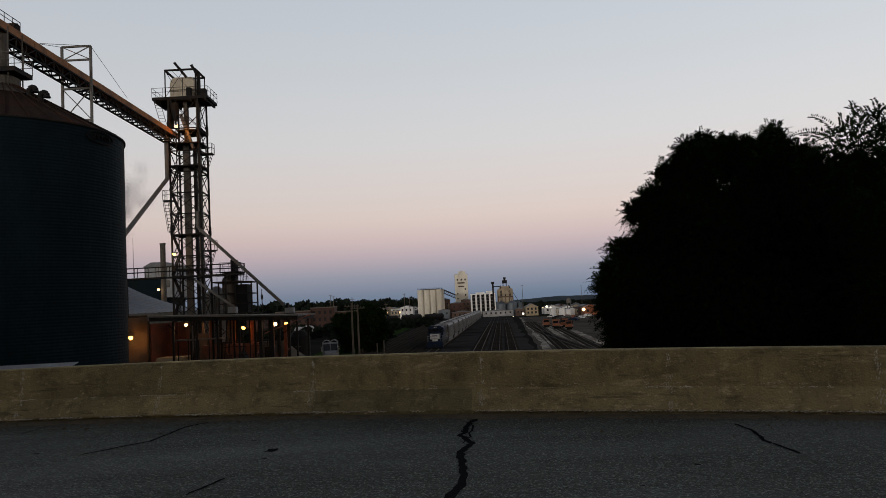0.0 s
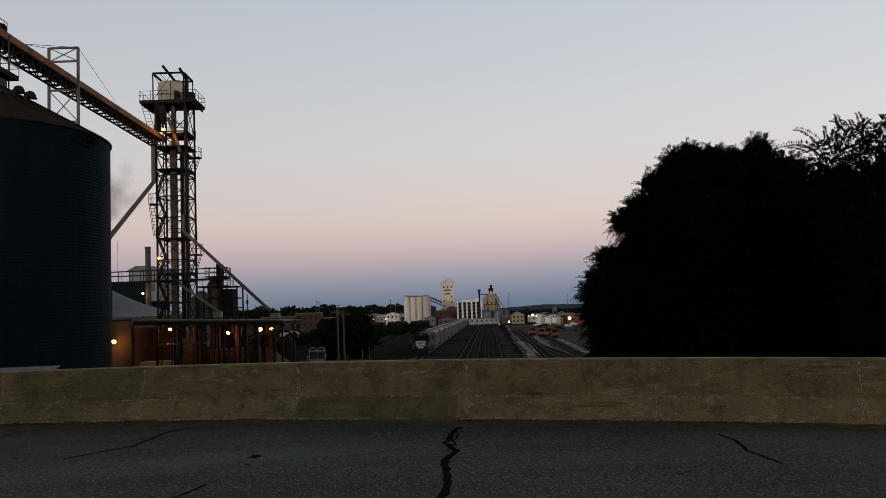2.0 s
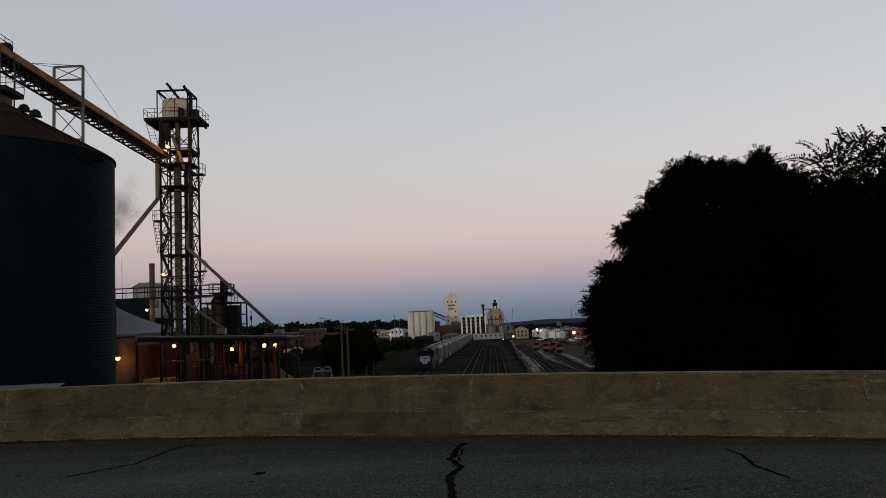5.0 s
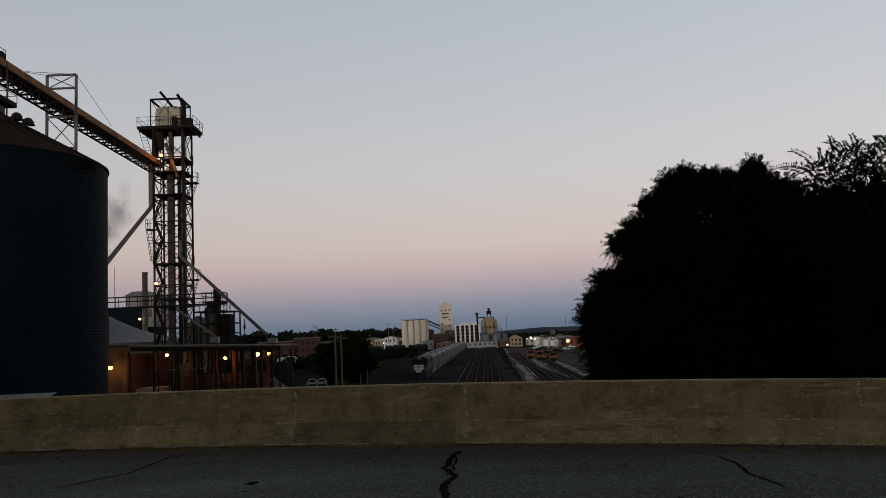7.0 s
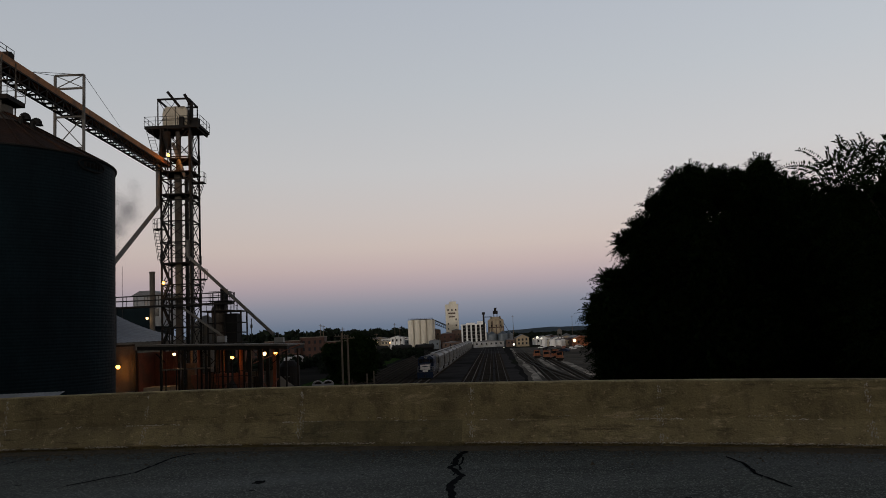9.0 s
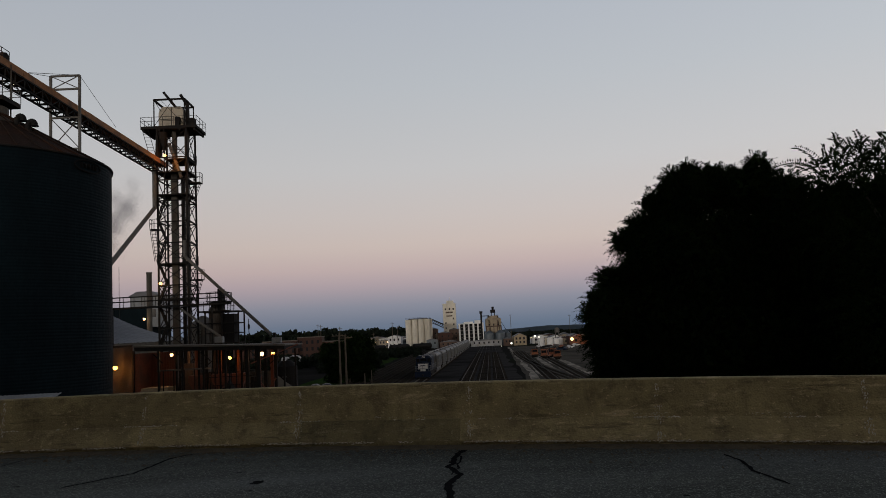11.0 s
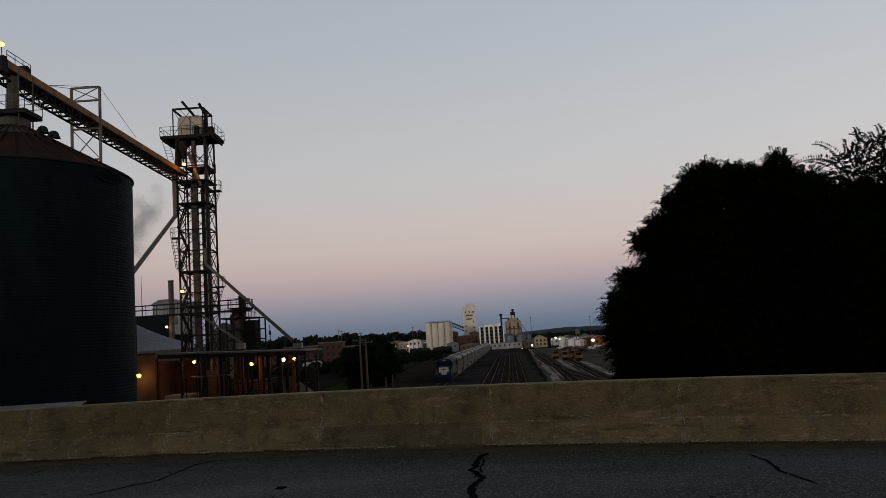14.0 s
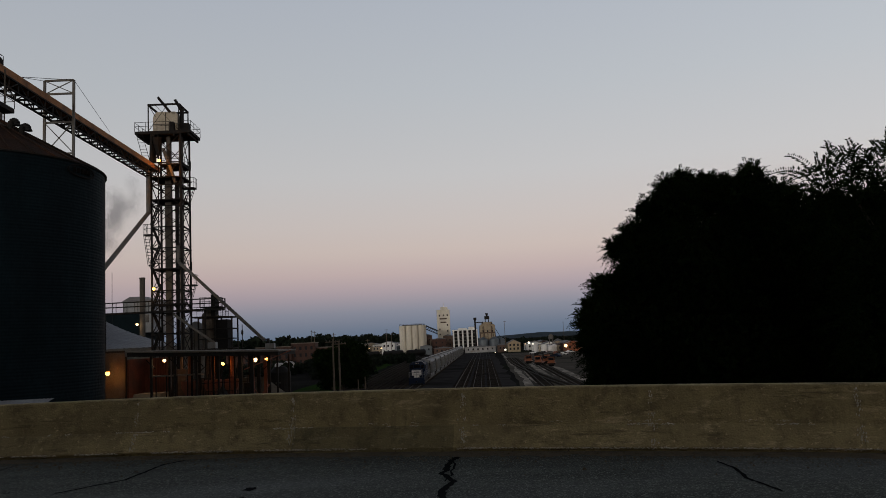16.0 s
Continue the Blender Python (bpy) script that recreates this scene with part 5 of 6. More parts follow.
def make_elevators():
    t = thing("silo_block", "block of tall cream concrete grain silos", "silo", (-15.4, 478, 0))
    for i in range(4):
        for j in range(2):
            bm = bmesh.new()
            lathe(bm, [(1.84, 0), (1.84, 17.2), (1.92, 17.2), (1.92, 17.6)], 28, 1.95 + i * 3.82 + j * 1.2, j * 4.2)
            part("silo", bm, M_SILO, t)
    part("roof_gallery", boxes(((2, -1, 17.6), (14, 6, 18.1))), M_GALV, t)
    bm = bmesh.new()
    railing(bm, [(0.4, -2.6, 17.6), (15.4, -2.6, 17.6)], 1.0, 2.5, 0.05)
    part("roof_rail", bm, M_STEEL, t)
    t = thing("head_house", "tall cream elevator head house with blurred lettering", "elevator", (8.6, 516, 0))
    shaft = part("tower", boxes(((0, 0, 0), (8.4, 10, 27.6))), M_SILO, t, bevel=0.1)
    part("parapet", boxes(((-0.15, -0.15, 27.6), (8.55, 10.1, 28.1)), ((2.6, 2, 28.1), (7.2, 7, 30.0)), ((4.6, 4, 30.0), (4.8, 4.2, 32.6))), M_SILO, t)
    windows(shaft, 0.4, 8.0, 23.6, 25.2, 3, 1, 0, 0.9, 1.2)
    windows(shaft, 5.4, 7.8, 8.5, 20, 1, 3, 0, 0.9, 1.2)
    windows(shaft, 0.6, 2.4, 10.5, 17, 1, 2, 0, 0.8, 1.0)
    part("lettering_bar", boxes(((1.6, -0.06, 21.8), (6.4, -0.01, 22.7)), ((2.0, -0.06, 19.5), (6.0, -0.01, 20.3))), M_BROWN, t, "dark bars of blurred lettering")
    bm = bmesh.new()
    bar(bm, (-0.1, 1, 14.6), (-9, -30, 18.3), 0.5, 0.6)
    bar(bm, (-0.1, 1, 12.4), (-9, -30, 16.2), 0.35)
    for k in range(7):
        u, w = k / 7, (k + 1) / 7
        bar(bm, (-0.1 - 8.9 * u, 1 - 31 * u, 12.4 + 3.8 * u), (-0.1 - 8.9 * w, 1 - 31 * w, 14.6 + 3.7 * w), 0.22)
    part("gallery", bm, M_STEEL, t, "dark sloping conveyor truss")
    for x, y, w, d, h, m, lb in ((-1.5, 486, 6, 8, 11.5, M_BROWN, "brown sheet-metal mill annex"), (4.4, 480, 8.5, 9, 9.0, M_BRICK, "red brick mill building"),
                                 (-3, 470, 7, 6, 5.0, M_BLUEBIN, "grey sheet-metal mill shed"), (11.8, 505, 6, 6, 11, M_BROWN, "brown sheet-metal mill annex"),
                                 (5, 462, 12, 6, 3.6, M_BROWN, "low brown loading shed"), (24.0, 477, 18.5, 5, 3.4, M_HOPPERTOP, "long low white metal shed"), (43.2, 470, 5.0, 5, 4.2, M_BROWN, "low brown loading shed")):
        t = thing("mill_building", lb, "building", (x, y, 0), group="mill buildings")
        wall = part("wall", boxes(((0, 0, 0), (w, d, h))), m, t)
        bm = bmesh.new()
        prism(bm, [(-0.2, h), (w + 0.2, h), (w / 2, h + 0.9)], "y", -0.2, d + 0.2)
        part("roof", bm, M_ROOFGREY, t)
        windows(wall, 0.5, w - 0.5, h * 0.35, h * 0.9, max(2, int(w / 3)), max(1, int(h / 4)), 0, 0.9, 1.1)
    t = thing("white_mill_block", "white concrete mill block with dark window bays between piers", "mill", (21.8, 618, 0))
    part("dark_core", boxes(((0.3, 0.9, 0), (19.3, 8, 15.2))), M_BLACK, t)
    for i in range(6):
        x = 0.2 + i * 3.62
        part("pier", boxes(((x, 0, 0), (x + 1.15 + 0.25 * (i % 2), 0.9, 15.2))), M_WHITE, t)
    for i in range(5):
        x = 1.4 + i * 3.62
        for k in range(5):
            part("spandrel", boxes(((x, 0.5, 1.6 + 2.75 * k), (x + 2.4, 0.9, 2.25 + 2.75 * k))), M_GALV, t)
    part("roof_band", boxes(((0, -0.1, 15.2), (19.6, 8, 15.9))), M_WHITE, t)
    part("roof_house", boxes(((4.5, 1, 15.9), (11.5, 6, 17.0)), ((13.0, 1, 15.9), (18.5, 6, 17.8))), M_WHITE, t)
    t = thing("country_elevator", "tan clad grain elevator over blue-grey steel bins", "elevator", (33.0, 488, 0))
    part("body", boxes(((1.6, 2, 0), (11.0, 10, 16.2))), M_TAN, t)
    for k in range(5):
        x = 1.7 + k * 2.3
        part("corner_strip", boxes(((x - 0.22, 1.85, 0), (x + 0.22, 2, 12.4 + (k % 2) * 3.6))), M_BROWN, t)
    part("belt_course", boxes(((1.5, 1.8, 11.6), (11.1, 1.99, 12.3))), M_BROWN, t)
    bm = bmesh.new()
    prism(bm, [(1.4, 16.2), (11.2, 16.2), (10.0, 17.2), (2.6, 17.2)], "y", 1.8, 10.2)
    part("hip_roof", bm, M_TAN, t)
    part("cupola", boxes(((3.0, 4, 17.2), (9.6, 8, 18.6)))
         , M_TAN, t)
    part("head_frame", boxes(((5.3, 5, 18.6), (5.6, 7, 22.0)), ((7.3, 5, 18.6), (7.6, 7, 22.0)), ((5.0, 4.6, 20.4), (7.9, 7.4, 22.4))), M_STEEL, t, "dark steel head frame")
    bm = bmesh.new()
    rod(bm, (6.5, 6, 22.4), (6.5, 6, 24.2), 0.6, 8, 0.9)
    part("distributor", bm, M_STEEL, t)
    windows(t, 2, 10.6, 11, 15, 3, 1, 2, 0.8, 1.2)
    for x in (3.0, 9.6):
        bm = bmesh.new()
        lathe(bm, [(3.2, 0), (3.2, 7.6), (0.5, 9.4)], 26, x, -1.6)
        part("steel_bin", bm, M_BLUEBIN, t, "blue-grey corrugated steel bin")
    bm = bmesh.new()
    lathe(bm, [(2.4, 0), (2.4, 7.4), (0.4, 9.0)], 26, 14.2, 3)
    part("steel_bin", bm, M_BLUEBIN, t, "blue-grey corrugated steel bin")
    part("leg_tower", boxes(((-1.9, 0, 0), (-0.9, 1, 20.2)), ((-2.3, -0.4, 20.2), (-0.5, 1.4, 21.6))), M_STEEL, t)
    bm = bmesh.new()
    bar(bm, (-0.9, 0.5, 18.6), (3.6, 4, 18.6), 0.5)
    part("gallery", bm, M_STEEL, t)
    for p, q in (((8.8, 4, 18.6), (14.2, 3, 9.0)), ((3.6, 4, 19), (3, -1.6, 9.4)), ((8.8, 4, 19), (9.6, -1.6, 9.4))):
        bm = bmesh.new()
        rod(bm, p, q, 0.16, 6)
        part("spout", bm, M_STEEL, t)


def gable_house(x, y, w, d, h, rise, m, lb, turn=0, nx=3, nz=1, group="town buildings", roof=None):
    t = thing("building", lb, "building", (x, y, 0), turn, group=group)
    bm = bmesh.new()
    prism(bm, [(0, 0), (w, 0), (w, h), (w / 2, h + rise), (0, h)], "y", 0, d)
    wall = part("wall", bm, m, t)
    bm = bmesh.new()
    prism(bm, [(-0.25, h - 0.1), (w / 2, h + rise - 0.02), (w + 0.25, h - 0.1), (w + 0.25, h + 0.12), (w / 2, h + rise + 0.22), (-0.25, h + 0.12)], "y", -0.25, d + 0.25)
    part("roof", bm, roof or M_ROOFGREY, t)
    windows(wall, 0.4, w - 0.4, 0.8, h, nx, nz, 0, min(1.0, w / nx * 0.45), min(1.4, h / nz * 0.5))
    return t


def make_town():
    # stone depot
    t = gable_house(49.2, 470, 7.6, 10, 5.2, 1.9, M_STONE, "two-storey buff stone depot with arched windows", nx=3, nz=2)
    # brick warehouses past the shed
    for x, y, w, h, n in ((-64, 300, 13, 7.6, 5), (-51, 302, 9, 8.8, 4), (-42, 304, 9, 7.0, 4), (-74, 296, 9, 6.2, 3), (-33, 330, 8, 6.0, 3)):
        t = thing("brick_warehouse", "red brick warehouse with rows of windows", "building", (x, y, 0), group="brick warehouses")
        wall = part("wall", boxes(((0, 0, 0), (w, 9, h))), M_BRICK, t)
        part("cornice", boxes(((-0.15, -0.15, h), (w + 0.15, 9.15, h + 0.35))), M_CANOPY, t)
        windows(wall, 0.3, w - 0.3, 0.6, h - 0.4, n, 3, 0, 0.85, 1.3)
        for k in range(n + 1):
            part("pilaster", boxes(((w * k / n - 0.15, -0.12, 0), (w * k / n + 0.15, 0, h))), M_BRICK, t)
    rng = random.Random(7)
    mats = [M_WHITE, M_CREAM, M_BRICK, M_TAN, M_WHITE, M_BLUEBIN, M_CREAM, M_BRICK]
    names = ["white", "cream", "brick", "tan", "white", "blue-grey", "cream", "brick"]
    for k in range(38):
        y = rng.uniform(480, 660)
        x = y * rng.uniform(-0.11, -0.035)
        i = rng.randrange(8)
        gable_house(x, y, rng.uniform(5, 10), 9, rng.uniform(3, 7.5), rng.uniform(0.15, 1.3), mats[i], f"small {names[i]} town building with a grey roof", rng.uniform(-12, 12), 3, 2)
    for k in range(16):
        y = rng.uniform(440, 620)
        x = y * rng.uniform(0.125, 0.185)
        i = rng.randrange(8)
        gable_house(x, y, rng.uniform(6, 12), 8, rng.uniform(2.6, 4.6), rng.uniform(0.8, 1.6), mats[i], f"low {names[i]} yard building with a grey roof", rng.uniform(-12, 12), 3, 1)
    for x, y, r, h in ((58.5, 420, 1.7, 5.5), (62.5, 415, 1.6, 4.2), (66, 418, 1.9, 3.6), (69.5, 425, 1.5, 3.8)):
        t = thing("white_tank", "white upright storage tank in the yard", "tank", (x, y, 0), group="white tanks")
        bm = bmesh.new()
        lathe(bm, [(r, 0), (r, h), (r * 0.3, h + 0.5)], 20)
        part("shell", bm, M_WHITE, t)
        part("hatch", boxes(((-0.3, -0.3, h + 0.4), (0.3, 0.3, h + 0.75))), M_GALV, t)
    gable_house(75, 420, 8, 8, 4.2, 1.4, M_ORANGE, "orange-roofed shop building with lit window", nx=2, nz=1, roof=M_ORANGE)
    t = thing("bare_tank_tower", "small pale water tank tower", "tower", (70.5, 440, 0))
    bm = bmesh.new()
    for x in (-1.2, 1.2):
        for y in (-1.2, 1.2):
            bar(bm, (x, y, 0), (x * 0.7, y * 0.7, 7), 0.2)
    part("legs", bm, M_GALV, t)
    part("tank", (lambda b: (lathe(b, [(1.4, 7), (1.4, 9), (0.2, 10)], 16), b)[1])(bmesh.new()), M_GALV, t)
    for x, y, z, r, m in ((54.0, 410, 5.6, 0.62, L_WHITE), (56.3, 412, 5.0, 0.45, L_WHITE), (73.6, 412, 3.4, 0.85, L_WARM), (44.6, 440, 1.9, 0.6, L_WHITE), (-24.5, 440, 5.0, 0.4, L_WARM),
                          (37.2, 420, 0.9, 0.22, L_WHITE), (-33, 440, 4.6, 0.25, L_WHITE), (-21, 500, 4.0, 0.3, L_SODIUM), (-37, 520, 4.4, 0.3, L_WARM), (66, 520, 4.2, 0.3, L_WARM), (-49, 430, 4.5, 0.22, L_WHITE)):
        t = thing("street_lamp", "lit street lamp in the far town", "lamp", (x, y, 0), group="far lamps")
        bm = bmesh.new()
        rod(bm, (0, 0, 0), (0, 0, z), 0.09, 6)
        part("post", bm, M_STEEL, t)
        bm = bmesh.new()
        bmesh.ops.create_icosphere(bm, subdivisions=2, radius=r)
        part("lantern", bm, m, t, "glowing lantern", at=(0, 0, z))


def make_machine(x, y, turn, kind):
    t = thing("track_machine", "orange track maintenance machine parked on a siding", "rail machine", (x, y, 0), turn, group="orange track machines")
    part("chassis", boxes(((-1.2, 0, 0.75), (1.2, 5.2, 1.05))), M_ORANGE, t)
    cab = part("cab", boxes(((-1.0, 0.3, 1.05), (0.9, 1.9, 2.7 + 0.25 * kind))), M_ORANGE, t, bevel=0.08)
    part("windscreen", boxes(((-0.8, 0.24, 1.75), (0.7, 0.29, 2.5))), M_GLASS, cab)
    part("side_window", boxes(((0.9, 0.6, 1.75), (0.94, 1.6, 2.45)), ((-1.04, 0.6, 1.75), (-1.0, 1.6, 2.45))), M_GLASS, cab)
    part("cab_roof", boxes(((-1.1, 0.1, 2.7 + 0.25 * kind), (1.0, 2.1, 2.82 + 0.25 * kind))), M_STEEL, cab)
    part("engine_hood", boxes(((-0.9, 2.4, 1.05), (0.6, 4.6, 2.0 + 0.3 * kind))), M_ORANGE, t, bevel=0.08)
    bm = bmesh.new()
    bar(bm, (0.8, 2.2, 1.05), (0.8, 4.6, 3.1), 0.2)
    bar(bm, (0.8, 4.6, 3.1), (1.1, 5.6, 1.6), 0.16)
    part("boom", bm, M_STEEL, t)
    bm = bmesh.new()
    railing(bm, [(-1.15, 2.2, 1.05), (-1.15, 5.1, 1.05)], 0.9, 0.9, 0.03)
    part("guard_rail", bm, M_ORANGE, t)
    part("buffer", boxes(((-1.1, -0.25, 0.55), (1.1, 0, 0.95))), M_STEEL, t)
    for y2 in (1.1, 4.1):
        bm = bmesh.new()
        rod(bm, (-0.8, y2, 0.5), (0.8, y2, 0.5), 0.42, 14)
        part("wheelset", bm, M_STEEL, t)


def make_machines():
    for x, y, tr, k in ((35.9, 226, -9, 0), (33.6, 237, -20, 1), (32.9, 252, -4, 0), (37.2, 246, -30, 1)):
        make_machine(x, y, tr, k)
    rng = random.Random(3)
    for k in range(12):
        y = rng.uniform(300, 400)
        x = y * rng.uniform(0.135, 0.19)
        m, lb = rng.choice([(M_WHITE, "white"), (M_STEEL, "dark"), (M_LOCOBLUE, "blue"), (M_GALV, "grey"), (M_ORANGE, "orange")])
        make_car(x, y, rng.uniform(-60, 60), m, lb)


def make_rubble():
    """A tip of broken pale stone at the yard's edge."""
    rng = random.Random(18)
    t = thing("rubble_pile", "tip of broken pale stone blocks under the tree", "rubble", (34.6, 152, 0))
    for k in range(70):
        bm = bmesh.new()
        bmesh.ops.create_icosphere(bm, subdivisions=1, radius=rng.uniform(0.22, 0.6))
        a, r = rng.uniform(0, math.tau), rng.uniform(0, 3.2)
        for p in bm.verts:
            p.co *= rng.uniform(0.7, 1.2)
        ob = part("stone", bm, M_GRAVEL if k % 3 else M_GALV, t)
        ob.location = (r * math.cos(a), r * math.sin(a) * 0.7, max(0.15, 1.1 - r * 0.35) * rng.uniform(0.3, 1))


def make_car(x, y, turn, m, lb):
    t = thing("parked_car", f"{lb} car parked in the yard", "car", (x, y, 0), turn, group="parked cars")
    bm = bmesh.new()
    prism(bm, [(-2.2, 0.35), (2.2, 0.35), (2.25, 0.85), (1.3, 0.98), (0.7, 1.45), (-1.0, 1.48), (-1.7, 1.0), (-2.2, 0.9)], "x", -0.88, 0.88)
    part("body", bm, m, t, bevel=0.05)
    bm = bmesh.new()
    prism(bm, [(1.2, 1.0), (0.68, 1.4), (-0.95, 1.42), (-1.55, 1.02)], "x", -0.9, 0.9)
    part("side_glass", bm, M_GLASS, t)
    for sx in (-0.8, 0.8):
        for sy in (-1.35, 1.4):
            bm = bmesh.new()
            rod(bm, (sx - 0.1, sy, 0.33), (sx + 0.1, sy, 0.33), 0.33, 14)
            part("wheel", bm, M_BLACK, t)


# ---- trees ----
def leaf_cloud(blobs, sprays, fill, seed, leaf=0.1, reach=0.9, cell=0.34, n=8):
    """Leaves over a set of round limbs' ends (x, y, z, r): twigs with paired leaflets outside, single leaves inside."""
    rng = np.random.default_rng(seed)
    B = np.array(blobs, float)
    w = B[:, 3] ** 2
    verts, faces = [], []
    base = 0

    def quads(c, u, v_):
        nonlocal base
        q = np.stack([c - u - v_ * .3, c - v_, c + u + v_ * .2, c + v_], 1).reshape(-1, 3)
        verts.append(q)
        k = np.arange(len(c)) * 4 + base
        faces.append(np.stack([k, k + 1, k + 2, k + 3], 1))
        base += len(q)

    def unit(n):
        d = rng.normal(size=(n, 3))
        return d / np.linalg.norm(d, axis=1)[:, None]

    pick = rng.choice(len(B), sprays, p=w / w.sum())
    d = unit(sprays)
    root = B[pick, :3] + d * (B[pick, 3] * rng.uniform(0.66, 1.0, sprays))[:, None]
    way = d + np.array([0, 0, 0.35]) + 0.5 * unit(sprays)
    way /= np.linalg.norm(way, axis=1)[:, None]
    ln = reach * rng.uniform(0.45, 1.1, sprays)
    side = np.cross(way, unit(sprays))
    side /= np.linalg.norm(side, axis=1)[:, None] + 1e-9
    for k in range(n):
        f = (k + 0.6) / n
        p = root + way * (ln * f)[:, None] - np.array([0, 0, 0.42]) * (f * f * ln)[:, None]
        for s in (-1, 1):
            out = side * s + way * 0.45
            out /= np.linalg.norm(out, axis=1)[:, None]
            L = leaf * rng.uniform(0.7, 1.3, sprays) * (1.15 - 0.5 * f)
            nrm = np.cross(out, way) * 0.6 + 0.5 * unit(sprays)
            wv = np.cross(nrm, out)
            wv /= np.linalg.norm(wv, axis=1)[:, None] + 1e-9
            quads(p + out * L[:, None], out * L[:, None], wv * (L * 0.42)[:, None])
    # twig stems
    stem = np.cross(way, side) * 0.008
    last = root
    for k in range(1, 5):
        f = k / 4.4
        p = root + way * (ln * f)[:, None] - np.array([0, 0, 0.42]) * (f * f * ln)[:, None]
        quads((p + last) / 2, (p - last) / 2, stem)
        last = p
    pick = rng.choice(len(B), fill, p=w / w.sum())
    c = B[pick, :3] + unit(fill) * (B[pick, 3] * rng.uniform(0.2, 0.84, fill) ** 0.6)[:, None]
    a = unit(fill)
    b = np.cross(a, unit(fill))
    b /= np.linalg.norm(b, axis=1)[:, None] + 1e-9
    r = cell * rng.uniform(0.5, 1.2, fill)
    quads(c, a * r[:, None], b * (r * 0.5)[:, None])
    return np.concatenate(verts), np.concatenate(faces)


def fast_mesh(name, v, f, mat):
    me = bpy.data.meshes.new(name)
    me.vertices.add(len(v))
    me.vertices.foreach_set("co", v.astype(np.float32).ravel())
    me.loops.add(f.size)
    me.loops.foreach_set("vertex_index", f.astype(np.int32).ravel())
    me.polygons.add(len(f))
    me.polygons.foreach_set("loop_start", np.arange(0, f.size, 4, dtype=np.int32))
    me.update(calc_edges=True)
    me.materials.append(mat)
    return me


def make_tree(label, at, blobs, limbs, sprays, fill, seed, leaf, reach, cell=0.34, n=8):
    t = thing("tree", label, "tree", at)
    bm = bmesh.new()
    for p, q, a, b in limbs:
        mid = Vector(p).lerp(Vector(q), 0.5) + Vector((0.1, 0.15, 0.2))
        rod(bm, p, mid, a, 9, (a + b) / 2)
        rod(bm, mid, q, (a + b) / 2, 9, b)
    part("trunk", bm, M_BARK, t)
    v, f = leaf_cloud(blobs, sprays, fill, seed, leaf, reach, cell, n)
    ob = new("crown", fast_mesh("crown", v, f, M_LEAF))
    ob.parent = t


def make_trees():
    # broad tree beside the bridge; limb ends round its crown
    main = [(-7.6, -0.7, 9.2, 1.1), (-7.15, 0.0, 7.8, 1.25), (-6.1, 0.7, 10.6, 1.1), (-5.7, -0.4, 11.7, 1.08), (-4.6, 0.4, 13.1, 1.06), (-4.3, -0.7, 13.8, 1.07), (-3.0, 0.0, 14.2, 0.95), (-2.0, 0.7, 14.5, 0.97), (-1.4, -0.4, 14.2, 0.94), (-0.5, 0.4, 14.4, 1.01), (0.1, -0.7, 13.9, 0.98), (-5.5, 0.0, 9.2, 1.90), (-5.5, 0.7, 7.0, 1.95), (-3.7, -0.4, 11.0, 2.59), (-1.0, 0.4, 11.5, 2.65), (0.9, -0.7, 11.3, 2.56), (-3.0, 0.0, 8.2, 3.33), (0.4, 0.7, 8.0, 3.40), (2.8, -0.4, 8.9, 3.77), (3.4, 0.4, 11.8, 2.17), (2.0, -0.7, 13.1, 1.28), (5.1, 0.0, 10.7, 3.57), (-4.4, -0.5, 14.7, 0.52), (-3.5, 0.0, 15.0, 0.57), (-2.4, 0.5, 15.0, 0.57), (-0.8, -0.5, 15.1, 0.57), (-5.2, 0.0, 13.9, 0.52), (-6.5, 0.5, 12.4, 0.52), (-7.45, -0.5, 10.7, 0.55), (-7.8, 0.2, 9.9, 0.5), (-7.95, 0.0, 9.3, 0.55), (-7.9, 0.5, 8.3, 0.6), (-7.6, -0.5, 7.1, 0.81), (-5.9, 0.0, 12.9, 0.57), (-1.6, 0.5, 14.8, 0.48)]
    limbs = [((0, 0, 0), (0.2, 0.2, 5.0), 0.42, 0.34), ((0.2, 0.2, 5.0), (-4.5, 0.2, 11.0), 0.25, 0.06), ((0.2, 0.2, 5.0), (-1.5, -0.4, 13.0), 0.26, 0.06), ((0.2, 0.2, 4.8), (3.2, 0, 10.5), 0.25, 0.07), ((0.1, 0.1, 4.0), (-5.2, 0, 7.2), 0.2, 0.05)]
    make_tree("broad dark leafy locust tree beside the bridge", (15.0, 33.0, 0), main, limbs, 26000, 120000, 5, 0.058, 0.56, 0.165, 8)
    near = [(-0.4, -0.7, 13.5, 0.73), (1.2, 0.0, 13.8, 0.89), (2.9, 0.7, 14.0, 1.22), (0.5, -0.4, 12.4, 1.18), (2.3, 0.4, 11.8, 1.81), (2.0, -0.7, 9.3, 2.32), (-0.6, -0.5, 13.8, 0.52), (0.4, 0.0, 14.0, 0.52)]
    limbs = [((3.6, 0, 0), (3.4, 0.2, 8.0), 0.3, 0.22), ((3.4, 0.2, 8.0), (0.6, 0, 13.6), 0.16, 0.03), ((3.4, 0.2, 8.0), (2.6, 0, 14.0), 0.16, 0.03)]
    make_tree("tall locust tree with open feathery sprays", (14.9, 27.5, 0), near, limbs, 800, 1200, 8, 0.085, 1.6, 0.12, 15)


